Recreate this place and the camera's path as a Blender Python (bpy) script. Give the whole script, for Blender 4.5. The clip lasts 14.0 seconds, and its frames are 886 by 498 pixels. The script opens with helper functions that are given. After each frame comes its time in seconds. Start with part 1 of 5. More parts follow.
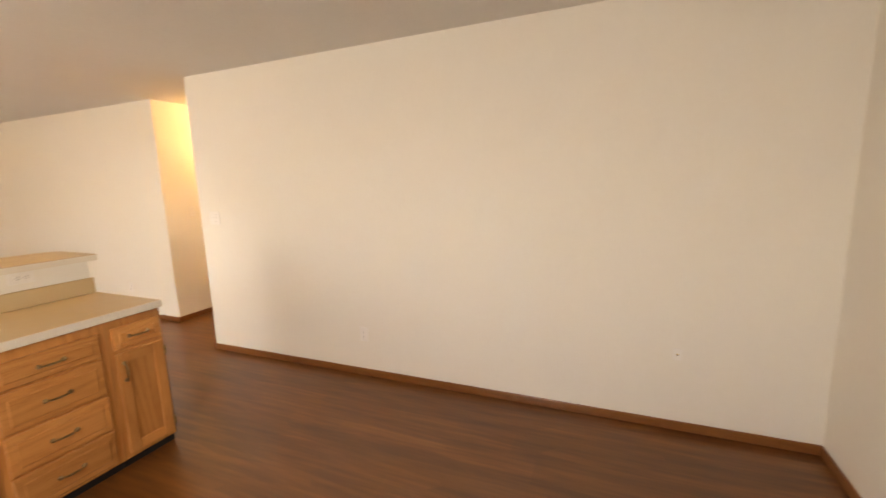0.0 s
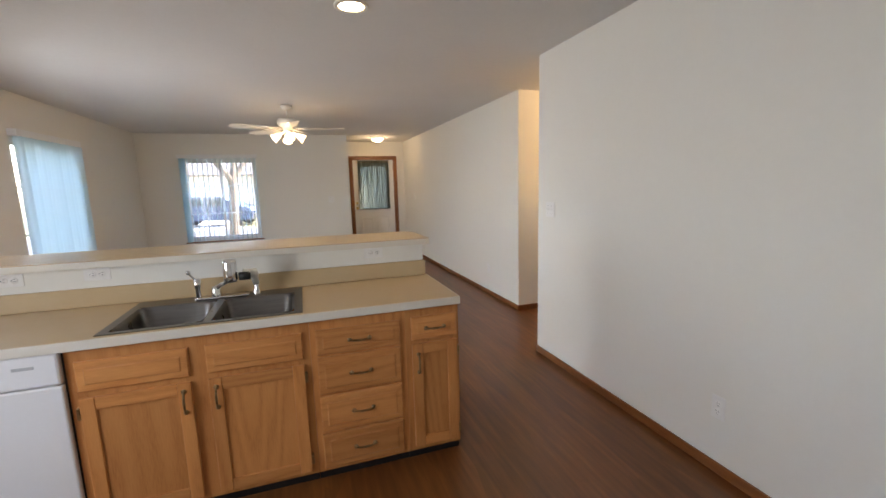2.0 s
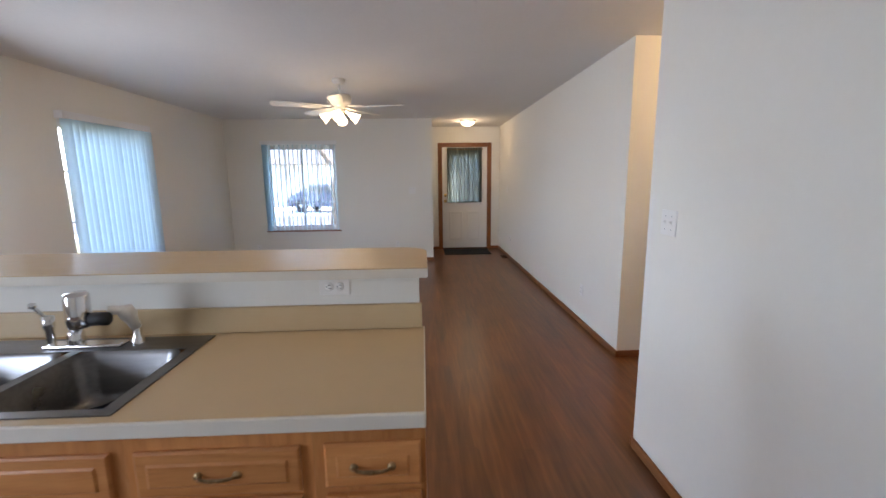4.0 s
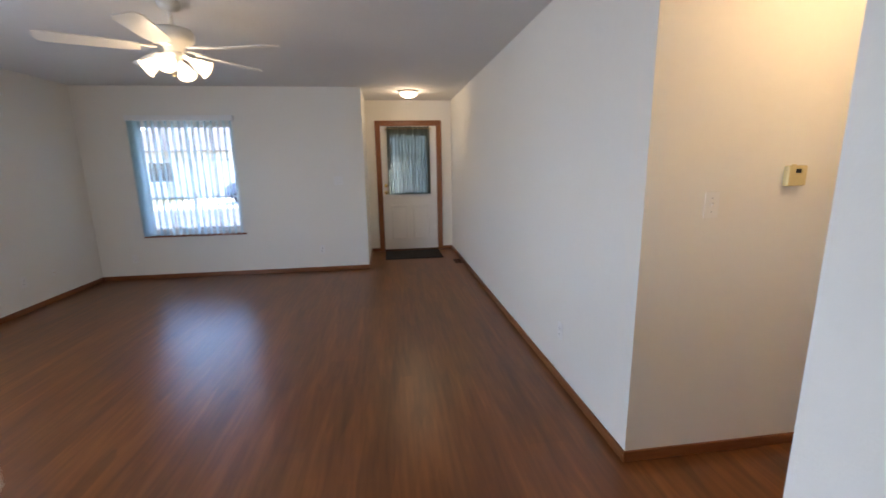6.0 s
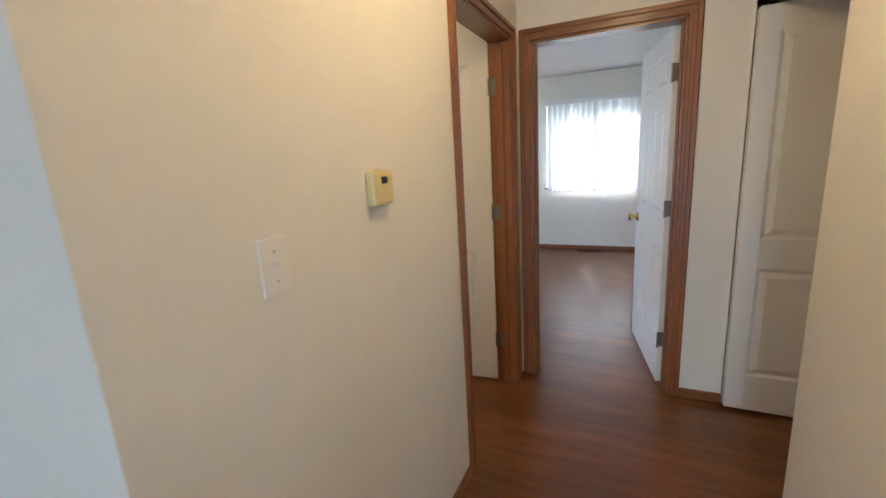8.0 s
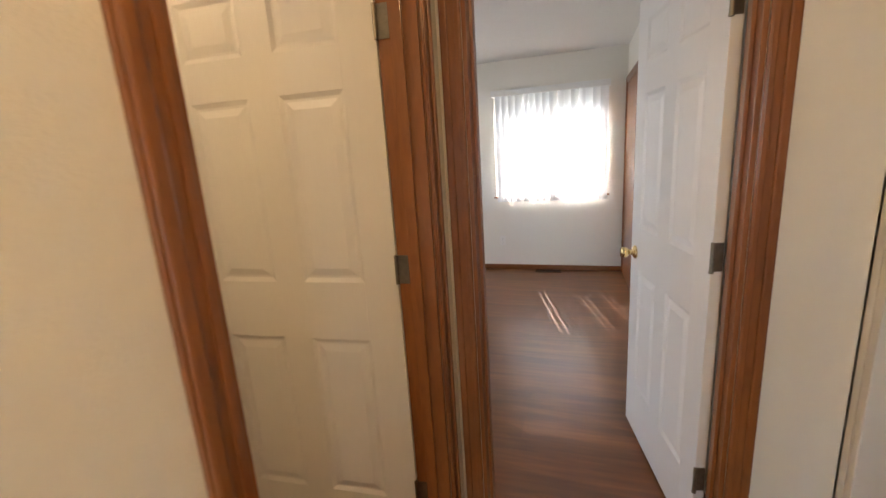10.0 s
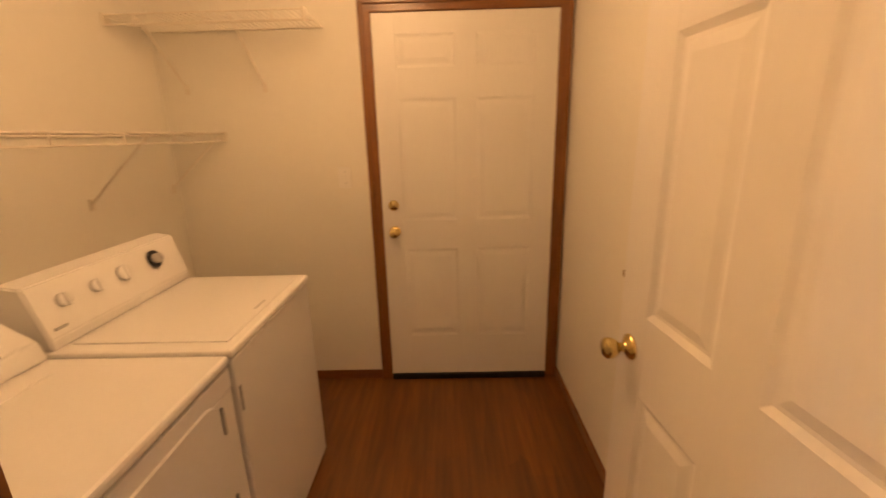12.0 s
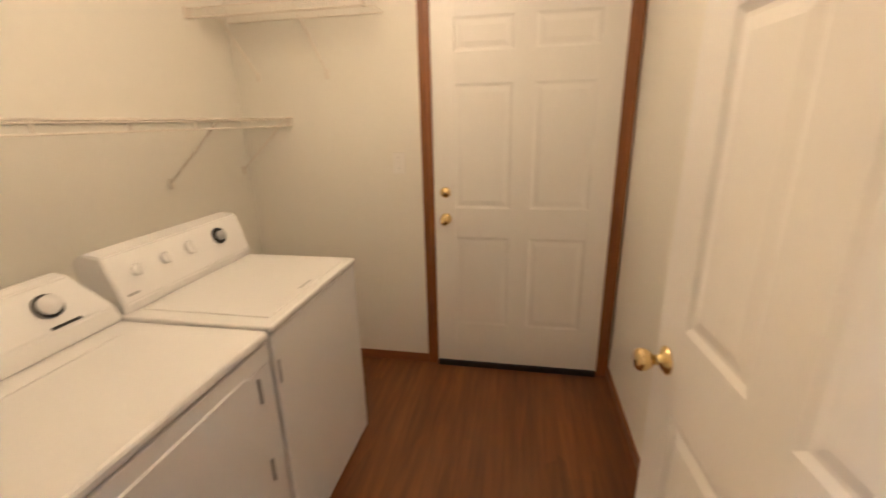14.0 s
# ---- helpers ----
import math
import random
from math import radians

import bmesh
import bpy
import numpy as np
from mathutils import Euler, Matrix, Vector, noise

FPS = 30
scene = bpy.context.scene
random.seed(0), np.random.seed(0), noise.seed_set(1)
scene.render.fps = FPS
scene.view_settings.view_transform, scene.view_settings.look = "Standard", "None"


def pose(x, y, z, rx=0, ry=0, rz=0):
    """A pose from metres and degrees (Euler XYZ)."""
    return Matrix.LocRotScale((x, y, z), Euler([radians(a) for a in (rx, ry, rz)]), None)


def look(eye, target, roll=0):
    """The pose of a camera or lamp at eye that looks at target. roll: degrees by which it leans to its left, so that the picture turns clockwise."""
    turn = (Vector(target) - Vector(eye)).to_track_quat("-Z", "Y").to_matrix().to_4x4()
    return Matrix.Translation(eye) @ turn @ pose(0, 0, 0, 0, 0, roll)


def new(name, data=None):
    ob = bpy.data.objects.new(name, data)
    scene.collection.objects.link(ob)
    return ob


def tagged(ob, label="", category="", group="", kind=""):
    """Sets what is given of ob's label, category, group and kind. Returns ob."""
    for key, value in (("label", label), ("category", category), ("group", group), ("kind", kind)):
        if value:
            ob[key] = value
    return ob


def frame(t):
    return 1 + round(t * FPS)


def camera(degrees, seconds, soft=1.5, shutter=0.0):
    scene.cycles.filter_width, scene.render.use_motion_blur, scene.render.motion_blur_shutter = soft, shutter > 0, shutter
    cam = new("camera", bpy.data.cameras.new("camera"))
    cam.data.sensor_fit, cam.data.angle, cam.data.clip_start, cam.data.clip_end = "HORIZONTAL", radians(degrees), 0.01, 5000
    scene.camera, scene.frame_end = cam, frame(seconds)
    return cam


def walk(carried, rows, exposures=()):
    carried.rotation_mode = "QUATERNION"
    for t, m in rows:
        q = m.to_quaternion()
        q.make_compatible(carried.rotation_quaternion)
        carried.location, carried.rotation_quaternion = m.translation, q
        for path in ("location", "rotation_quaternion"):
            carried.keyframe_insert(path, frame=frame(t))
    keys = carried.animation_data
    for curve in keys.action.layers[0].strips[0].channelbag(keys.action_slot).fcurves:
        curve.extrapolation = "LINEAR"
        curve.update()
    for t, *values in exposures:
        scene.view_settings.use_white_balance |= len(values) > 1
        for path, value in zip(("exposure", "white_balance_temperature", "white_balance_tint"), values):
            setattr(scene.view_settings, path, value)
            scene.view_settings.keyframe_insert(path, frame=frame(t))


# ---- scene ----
cam = camera(93.3, 14.0, shutter=0.3)
PATH = [
    (0, (-3.05, -4.584, 1.504), (-1.233, -3.812, 1.18), -1.8),
    (0.5, (-2.877, -4.541, 1.462), (-1.325, -3.322, 1.134), -2.5),
    (1, (-2.672, -4.495, 1.471), (-1.461, -2.936, 1.148), -1.4),
    (1.5, (-2.485, -4.384, 1.453), (-1.611, -2.614, 1.13), -1.0),
    (2, (-2.294, -4.161, 1.455), (-1.666, -2.287, 1.152), -1.6),
    (2.5, (-2.098, -3.943, 1.435), (-1.666, -2.011, 1.149), -1.4),
    (5, (-1.272, -2.44, 1.461), (-1.235, -0.477, 1.083), -0.6),
    (5.5, (-1.181, -2.056, 1.446), (-1.076, -0.098, 1.055), -1.1),
    (6, (-1.095, -1.666, 1.441), (-0.838, 0.276, 1.041), -1.0),
    (6.5, (-1.007, -1.299, 1.428), (-0.289, 0.52, 1.009), -1.9),
    (7, (-0.838, -0.997, 1.427), (0.443, 0.48, 1.006), -3.0),
    (7.5, (-0.572, -0.784, 1.433), (1.1, 0.228, 1.011), -3.0),
    (10, (0.956, -0.411, 1.433), (2.809, 0.204, 0.999), -3.7),
    (10.5, (1.205, -0.376, 1.447), (2.787, 0.772, 1.026), -2.6),
    (11, (1.41, -0.34, 1.456), (2.525, 1.257, 1.002), -1.8),
    (11.5, (1.522, -0.201, 1.461), (2.126, 1.642, 0.972), -1.9),
    (12, (1.615, -0.098, 1.464), (1.583, 1.831, 0.937), -1.5),
    (12.5, (1.692, -0.058, 1.469), (1.007, 1.718, 0.856), -0.8),
    (13, (1.694, -0.046, 1.456), (0.7, 1.552, 0.777), -1.9),
    (13.5, (1.719, -0.055, 1.454), (0.804, 1.601, 0.807), -2.0),
    (14, (1.718, -0.062, 1.475), (1.362, 1.816, 0.885), -1.3),
]
walk(cam, [(t, look(eye, target, roll)) for t, eye, target, roll in PATH],
     [(0, 4.6, 10300, 26), (0.5, 4.6, 6700, 16), (1.0, 4.3, 6800, 17), (2.0, 4.02, 6900, 18), (2.7, 3.98, 6800, 18), (4.8, 4.0, 5900, 20), (5.6, 3.92, 5900, 19), (7.0, 4.05, 5800, 13), (7.7, 3.85, 5600, 9),
      (9.8, 3.9, 6800, 16), (10.5, 3.8, 7500, 20), (11.0, 4.1, 10500, 36), (11.5, 4.2, 13600, 42), (12.0, 4.15, 10300, 36), (12.6, 4.5, 6400, 19), (13.0, 4.78, 5800, 20), (13.5, 4.78, 5900, 20), (14.0, 4.52, 5900, 18)])

# ---- world, sun, exposure ----
world = bpy.data.worlds.new("sky")
scene.world = world
world.use_nodes = True
wn = world.node_tree
sky = wn.nodes.new("ShaderNodeTexSky")
sky.sky_type = "NISHITA"
sky.sun_disc = False
sky.sun_elevation, sky.sun_rotation = radians(44), radians(75)
wn.links.new(sky.outputs[0], wn.nodes["Background"].inputs[0])
wn.nodes["Background"].inputs[1].default_value = 0.15
sun = new("sun", bpy.data.lights.new("sun", "SUN"))
sun.data.energy, sun.data.angle, sun.data.color = 2.0, radians(0.5), (1.0, 0.95, 0.88)
SUN_AT = (math.sin(radians(75)) * math.cos(radians(44)), math.cos(radians(75)) * math.cos(radians(44)), math.sin(radians(44)))
sun.matrix_world = look((SUN_AT[0] * 40, SUN_AT[1] * 40, SUN_AT[2] * 40), (0, 0, 0))

FAN_W, ENTRY_W, HALL_W, LAUNDRY_W, CAN_W = 0.12, 0.48, 1.05, 1.1, 0.4
# Watts of the fill lamps set in unseen, added openings.
SIDE_FILL_W, DINING_FILL_W, BEDROOM_FILL_W = 3.0, 2.5, 1.5
HALL = (1.0, 0.66, 0.30)
DAY = (0.79, 0.905, 1.0)
WARM = (1.0, 0.74, 0.43)


def lamp(name, x, y, z, watts, radius, colour=WARM):
    ob = new(name, bpy.data.lights.new(name, "POINT"))
    ob.data.energy, ob.data.shadow_soft_size, ob.data.color = watts, radius, colour
    ob.location = (x, y, z)
    return ob


def fill_light(name, at, target, width, height, watts):
    """A fill lamp with the sky's light, set in an unseen opening added for it."""
    ob = new(name, bpy.data.lights.new(name, "AREA"))
    ob.data.shape, ob.data.size, ob.data.size_y = "RECTANGLE", width, height
    ob.data.energy, ob.data.color = watts, DAY
    ob.matrix_world = look(at, target)
    return ob


fill_light("added_side_fill", (-4.83, -0.55, 0.98), (0.0, 1.4, -1.1), 0.98, 1.85, SIDE_FILL_W)
fill_light("added_dining_fill", (-4.83, -3.55, 1.5), (0.0, -3.55, 0.4), 0.98, 1.04, DINING_FILL_W)
fill_light("added_bedroom_fill", (4.1, 2.905, 1.48), (4.1, 0.0, 1.48), 1.58, 1.14, BEDROOM_FILL_W)


# ---- materials ----
def shader(name, colour, rough=0.5, metal=0.0, dark=None, scale=6.0, stretch=(1, 1, 1), fine=80.0, bump=0.0, bump_scale=200.0,
           mix=1.0, rough_vary=0.1, piece=False, coat=0.0, emit=None, emit_strength=0.0):
    """A surface with a broad and a fine variation between two tones, a varied gloss and a fine relief."""
    m = bpy.data.materials.new(name)
    m.use_nodes = True
    nt = m.node_tree
    n, l = nt.nodes, nt.links
    b = n["Principled BSDF"]
    b.inputs["Roughness"].default_value = rough
    b.inputs["Metallic"].default_value = metal
    b.inputs["Coat Weight"].default_value = coat
    b.inputs["Coat Roughness"].default_value = 0.15
    dark = dark or tuple(c * 0.9 for c in colour)
    tc = n.new("ShaderNodeTexCoord")
    mp = n.new("ShaderNodeMapping")
    mp.inputs["Scale"].default_value = stretch
    l.new(tc.outputs["Object"], mp.inputs["Vector"])
    if piece:
        oi = n.new("ShaderNodeObjectInfo")
        ge = n.new("ShaderNodeNewGeometry")
        l.new(ge.outputs["Position"], mp.inputs["Vector"])
    n1, n2 = n.new("ShaderNodeTexNoise"), n.new("ShaderNodeTexNoise")
    n1.inputs["Scale"].default_value, n1.inputs["Detail"].default_value = scale, 4
    n2.inputs["Scale"].default_value, n2.inputs["Detail"].default_value = fine, 5
    n2.inputs["Distortion"].default_value = 0.0 if piece else 0.6
    l.new(mp.outputs[0], n1.inputs["Vector"])
    l.new(mp.outputs[0], n2.inputs["Vector"])
    av = n.new("ShaderNodeMix")
    av.inputs[0].default_value = 0.45
    l.new(n1.outputs[0], av.inputs[2])
    l.new(n2.outputs[0], av.inputs[3])
    ramp = n.new("ShaderNodeValToRGB")
    ramp.color_ramp.elements[0].position, ramp.color_ramp.elements[1].position = 0.5 - 0.18 / mix, 0.5 + 0.18 / mix
    ramp.color_ramp.elements[0].color, ramp.color_ramp.elements[1].color = (*dark, 1), (*colour, 1)
    l.new(av.outputs[0], ramp.inputs[0])
    colour_out = ramp.outputs[0]
    if piece:
        hs = n.new("ShaderNodeHueSaturation")
        mr = n.new("ShaderNodeMapRange")
        mr.inputs["To Min"].default_value, mr.inputs["To Max"].default_value = 0.95, 1.05
        l.new(oi.outputs["Random"], mr.inputs["Value"])
        l.new(mr.outputs[0], hs.inputs["Value"])
        l.new(colour_out, hs.inputs["Color"])
        colour_out = hs.outputs[0]
    l.new(colour_out, b.inputs["Base Color"])
    rr = n.new("ShaderNodeMapRange")
    rr.inputs["To Min"].default_value, rr.inputs["To Max"].default_value = max(0.02, rough - rough_vary), min(1, rough + rough_vary)
    l.new(n1.outputs[0], rr.inputs["Value"])
    l.new(rr.outputs[0], b.inputs["Roughness"])
    if bump:
        bn = n.new("ShaderNodeTexNoise")
        bn.inputs["Scale"].default_value, bn.inputs["Detail"].default_value = bump_scale, 3
        l.new(mp.outputs[0], bn.inputs["Vector"])
        bp = n.new("ShaderNodeBump")
        bp.inputs["Strength"].default_value, bp.inputs["Distance"].default_value = bump, 0.002
        l.new(bn.outputs[0], bp.inputs["Height"])
        l.new(bp.outputs[0], b.inputs["Normal"])
    if emit:
        b.inputs["Emission Color"].default_value, b.inputs["Emission Strength"].default_value = (*emit, 1), emit_strength
    return m


def glassy(name, colour=(1, 1, 1), rough=0.0):
    m = bpy.data.materials.new(name)
    m.use_nodes = True
    b = m.node_tree.nodes["Principled BSDF"]
    b.inputs["Base Color"].default_value = (*colour, 1)
    b.inputs["Transmission Weight"].default_value, b.inputs["Roughness"].default_value, b.inputs["IOR"].default_value = 1, rough, 1.45
    return m


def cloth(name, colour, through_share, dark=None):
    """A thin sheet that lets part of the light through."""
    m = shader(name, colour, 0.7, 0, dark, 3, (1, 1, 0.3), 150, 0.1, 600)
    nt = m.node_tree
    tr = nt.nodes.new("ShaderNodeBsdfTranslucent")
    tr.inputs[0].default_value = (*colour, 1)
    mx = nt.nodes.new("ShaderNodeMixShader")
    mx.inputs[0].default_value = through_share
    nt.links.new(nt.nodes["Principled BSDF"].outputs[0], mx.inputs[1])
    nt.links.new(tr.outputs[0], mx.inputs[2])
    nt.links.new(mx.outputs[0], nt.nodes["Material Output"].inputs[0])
    return m


def node(nt, kind, **values):
    """A node with its inputs set by name, with spaces written as underscores."""
    nd = nt.nodes.new(kind)
    for k, v in values.items():
        nd.inputs[k.replace("_", " ")].default_value = v
    return nd


def ramp_of(nt, source, stops):
    rp = nt.nodes.new("ShaderNodeValToRGB")
    el = rp.color_ramp.elements
    while len(el) < len(stops):
        el.new(0.5)
    for e, (at, c) in zip(el, stops):
        e.position, e.color = at, (*c, 1)
    nt.links.new(source, rp.inputs[0])
    return rp.outputs[0]


def tone(nt, colour, value):
    """Colour brightened or darkened by a value socket."""
    hs = nt.nodes.new("ShaderNodeHueSaturation")
    nt.links.new(colour, hs.inputs["Color"])
    nt.links.new(value, hs.inputs["Value"])
    return hs.outputs[0]


def spread(nt, source, lo, hi):
    mr = node(nt, "ShaderNodeMapRange", To_Min=lo, To_Max=hi)
    nt.links.new(source, mr.inputs["Value"])
    return mr.outputs[0]


def oak(name, stretch):
    """Honey oak: arched grain bands, fine open pores, each board cut from another place of the log."""
    m = bpy.data.materials.new(name)
    m.use_nodes = True
    nt = m.node_tree
    l, b = nt.links, nt.nodes["Principled BSDF"]
    tc, oi = nt.nodes.new("ShaderNodeTexCoord"), nt.nodes.new("ShaderNodeObjectInfo")
    sh = nt.nodes.new("ShaderNodeVectorMath")
    sh.operation = "SCALE"
    sh.inputs[0].default_value = (7.3, 4.1, 5.7)
    l.new(oi.outputs["Random"], sh.inputs["Scale"])
    ad = nt.nodes.new("ShaderNodeVectorMath")
    l.new(tc.outputs["Object"], ad.inputs[0])
    l.new(sh.outputs[0], ad.inputs[1])
    mp = node(nt, "ShaderNodeMapping", Scale=stretch)
    l.new(ad.outputs[0], mp.inputs["Vector"])
    field = node(nt, "ShaderNodeTexNoise", Scale=0.55, Detail=1.5, Roughness=0.4)
    l.new(mp.outputs[0], field.inputs["Vector"])
    rings = nt.nodes.new("ShaderNodeMath")
    rings.operation = "MULTIPLY"
    rings.inputs[1].default_value = 75.0
    l.new(field.outputs[0], rings.inputs[0])
    sine = nt.nodes.new("ShaderNodeMath")
    sine.operation = "SINE"
    l.new(rings.outputs[0], sine.inputs[0])
    half = nt.nodes.new("ShaderNodeMath")
    half.operation = "MULTIPLY_ADD"
    half.inputs[1].default_value, half.inputs[2].default_value = 0.5, 0.5
    l.new(sine.outputs[0], half.inputs[0])
    band = half.outputs[0]
    pores = node(nt, "ShaderNodeTexNoise", Scale=22.0, Detail=4.0)
    l.new(mp.outputs[0], pores.inputs["Vector"])
    mx = nt.nodes.new("ShaderNodeMix")
    mx.inputs[0].default_value = 0.68
    l.new(band, mx.inputs[2])
    l.new(pores.outputs[0], mx.inputs[3])
    c = ramp_of(nt, mx.outputs[0], [(0.10, (0.44, 0.158, 0.042)), (0.42, (0.565, 0.228, 0.066)), (0.75, (0.63, 0.272, 0.084))])
    l.new(tone(nt, c, spread(nt, oi.outputs["Random"], 0.86, 1.10)), b.inputs["Base Color"])
    l.new(spread(nt, pores.outputs[0], 0.34, 0.50), b.inputs["Roughness"])
    b.inputs["Coat Weight"].default_value, b.inputs["Coat Roughness"].default_value = 0.12, 0.2
    bp = node(nt, "ShaderNodeBump", Strength=0.15, Distance=0.001)
    l.new(mx.outputs[0], bp.inputs["Height"])
    l.new(bp.outputs[0], b.inputs["Normal"])
    return m


def laminate(name):
    """Reddish brown laminate printed with narrow staves of uneven tone, streaked along y and a little scuffed."""
    m = bpy.data.materials.new(name)
    m.use_nodes = True
    nt = m.node_tree
    l, b = nt.links, nt.nodes["Principled BSDF"]
    ge, oi = nt.nodes.new("ShaderNodeNewGeometry"), nt.nodes.new("ShaderNodeObjectInfo")
    staves = node(nt, "ShaderNodeMapping", Scale=(15.6, 1.9, 1.0))
    l.new(ge.outputs["Position"], staves.inputs["Vector"])
    vo = node(nt, "ShaderNodeTexVoronoi", Scale=1.0, Randomness=0.75)
    vo.voronoi_dimensions = "2D"
    l.new(staves.outputs[0], vo.inputs["Vector"])
    grain_at = node(nt, "ShaderNodeMapping", Scale=(1.0, 0.07, 1.0))
    l.new(ge.outputs["Position"], grain_at.inputs["Vector"])
    grain = node(nt, "ShaderNodeTexNoise", Scale=38.0, Detail=4.0)
    broad = node(nt, "ShaderNodeTexNoise", Scale=9.0, Detail=3.0)
    l.new(grain_at.outputs[0], grain.inputs["Vector"])
    l.new(grain_at.outputs[0], broad.inputs["Vector"])
    mx = nt.nodes.new("ShaderNodeMix")
    mx.inputs[0].default_value = 0.5
    l.new(grain.outputs[0], mx.inputs[2])
    l.new(broad.outputs[0], mx.inputs[3])
    c = ramp_of(nt, mx.outputs[0], [(0.32, (0.100, 0.032, 0.008)), (0.50, (0.158, 0.054, 0.013)), (0.68, (0.222, 0.082, 0.020))])
    c = tone(nt, c, spread(nt, vo.outputs["Color"], 0.82, 1.20))
    l.new(tone(nt, c, spread(nt, oi.outputs["Random"], 0.92, 1.08)), b.inputs["Base Color"])
    l.new(spread(nt, broad.outputs[0], 0.29, 0.36), b.inputs["Roughness"])
    b.inputs["Specular IOR Level"].default_value = 0.6
    return m


WALL = shader("wall_paint", (0.80, 0.773, 0.705), 0.75, 0, (0.775, 0.748, 0.68), 1.2, (1, 1, 1), 30, 0.35, 180, 0.8)
CEIL = shader("ceiling_paint", (0.74, 0.725, 0.70), 0.9, 0, (0.69, 0.675, 0.65), 1.5, (1, 1, 1), 40, 0.5, 90, 0.8)
TRIM = shader("stained_trim", (0.31, 0.108, 0.024), 0.42, 0, (0.160, 0.047, 0.010), 9, (1, 1, 0.16), 60, 0.12, 150, 0.8, coat=0.5)
TRIM_X = shader("stained_trim_lengthwise", (0.29, 0.108, 0.033), 0.33, 0, (0.15, 0.048, 0.014), 5, (0.12, 1, 1), 60, 0.15, 150, coat=0.2)
TRIM_Y = shader("stained_trim_crosswise", (0.29, 0.108, 0.033), 0.33, 0, (0.15, 0.048, 0.014), 5, (1, 0.12, 1), 60, 0.15, 150, coat=0.2)
PLANK = laminate("laminate_plank")
OAK = oak("oak_upright", (9.0, 9.0, 0.9))
OAK_X = oak("oak_lengthwise", (0.9, 9.0, 9.0))
COUNTER = shader("beige_laminate", (0.58, 0.425, 0.242), 0.33, 0, (0.54, 0.39, 0.218), 14, (1, 1, 1), 220, 0.05, 400, 0.8)
EDGE = shader("laminate_edge", (0.74, 0.68, 0.58), 0.4, 0, (0.70, 0.64, 0.54), 14, (1, 1, 1), 200, 0.05, 400)
DOORP = shader("door_paint", (0.80, 0.78, 0.75), 0.42, 0, (0.77, 0.75, 0.72), 3, (1, 1, 0.2), 60, 0.15, 300, 0.8)
PLATE = shader("white_plastic", (0.82, 0.80, 0.76), 0.35, 0, (0.79, 0.77, 0.73), 8)
CREAM = shader("yellowed_plastic", (0.72, 0.60, 0.30), 0.4, 0, (0.68, 0.55, 0.27), 8)
BLACK = shader("black_plastic", (0.009, 0.009, 0.010), 0.5, 0, (0.006, 0.006, 0.007), 20)
ENAMEL = shader("white_enamel", (0.84, 0.83, 0.82), 0.22, 0, (0.81, 0.80, 0.79), 4, (1, 1, 1), 60, 0.04, 500, 0.8, 0.05)
DARK = shader("dark_grey_plastic", (0.07, 0.065, 0.06), 0.4, 0, (0.05, 0.047, 0.043), 20)
GREY = shader("grey_plastic", (0.45, 0.45, 0.45), 0.4, 0, (0.38, 0.38, 0.38), 10)
STEEL = shader("brushed_steel", (0.22, 0.21, 0.20), 0.30, 1, (0.14, 0.135, 0.13), 10, (0.1, 1, 1), 60, 0.0, 300)
CHROME = shader("chrome", (0.80, 0.80, 0.80), 0.08, 1, (0.75, 0.75, 0.75), 10, rough_vary=0.04)
BRASS = shader("polished_brass", (0.86, 0.68, 0.34), 0.16, 1, (0.76, 0.57, 0.25), 20, rough_vary=0.06)
BRONZE = shader("antique_bronze", (0.52, 0.38, 0.21), 0.32, 1, (0.22, 0.145, 0.07), 40)
HINGE = shader("dark_hinge_steel", (0.30, 0.27, 0.22), 0.4, 1, (0.20, 0.18, 0.15), 30)
MAT = shader("black_rubber_mat", (0.016, 0.015, 0.015), 0.9, 0, (0.008, 0.008, 0.008), 30, (1, 1, 1), 300, 0.6, 300)
VENT = shader("brown_vent_metal", (0.10, 0.055, 0.03), 0.45, 0.3, (0.07, 0.035, 0.02), 20)
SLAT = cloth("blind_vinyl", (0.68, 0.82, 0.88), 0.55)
# Copy of the blind vinyl set to pass less light, darkening the bedroom.
SLAT_DIMMED = cloth("blind_vinyl_dimmed", (0.80, 0.83, 0.85), 0.14)
CURTAIN = cloth("green_sheer", (0.15, 0.17, 0.14), 0.6, (0.08, 0.10, 0.085))
GLASS = glassy("window_glass")
FROST = shader("opal_glass_lit", (0.9, 0.86, 0.78), 0.3, emit=(1.0, 0.72, 0.38), emit_strength=0.32)
BULB = shader("bulb_lit", (0.9, 0.86, 0.78), 0.3, emit=(1.0, 0.80, 0.50), emit_strength=1.4)
FANW = shader("fan_white", (0.78, 0.74, 0.66), 0.35, 0, (0.74, 0.70, 0.62), 5)
WIREW = shader("shelf_vinyl_coat", (0.78, 0.72, 0.63), 0.4, 0, (0.72, 0.66, 0.58), 20)
VINYLW = shader("window_vinyl", (0.80, 0.80, 0.79), 0.35, 0, (0.77, 0.77, 0.76), 8)
GRASS = shader("lawn", (0.10, 0.11, 0.04), 0.9, 0, (0.16, 0.13, 0.06), 0.8, (1, 1, 1), 12, 0.5, 30)
CONCRETE = shader("concrete", (0.45, 0.43, 0.40), 0.85, 0, (0.36, 0.34, 0.32), 1.2, (1, 1, 1), 20, 0.3, 60)
ASPHALT = shader("asphalt", (0.06, 0.06, 0.06), 0.9, 0, (0.045, 0.045, 0.045), 2, (1, 1, 1), 50, 0.4, 80)
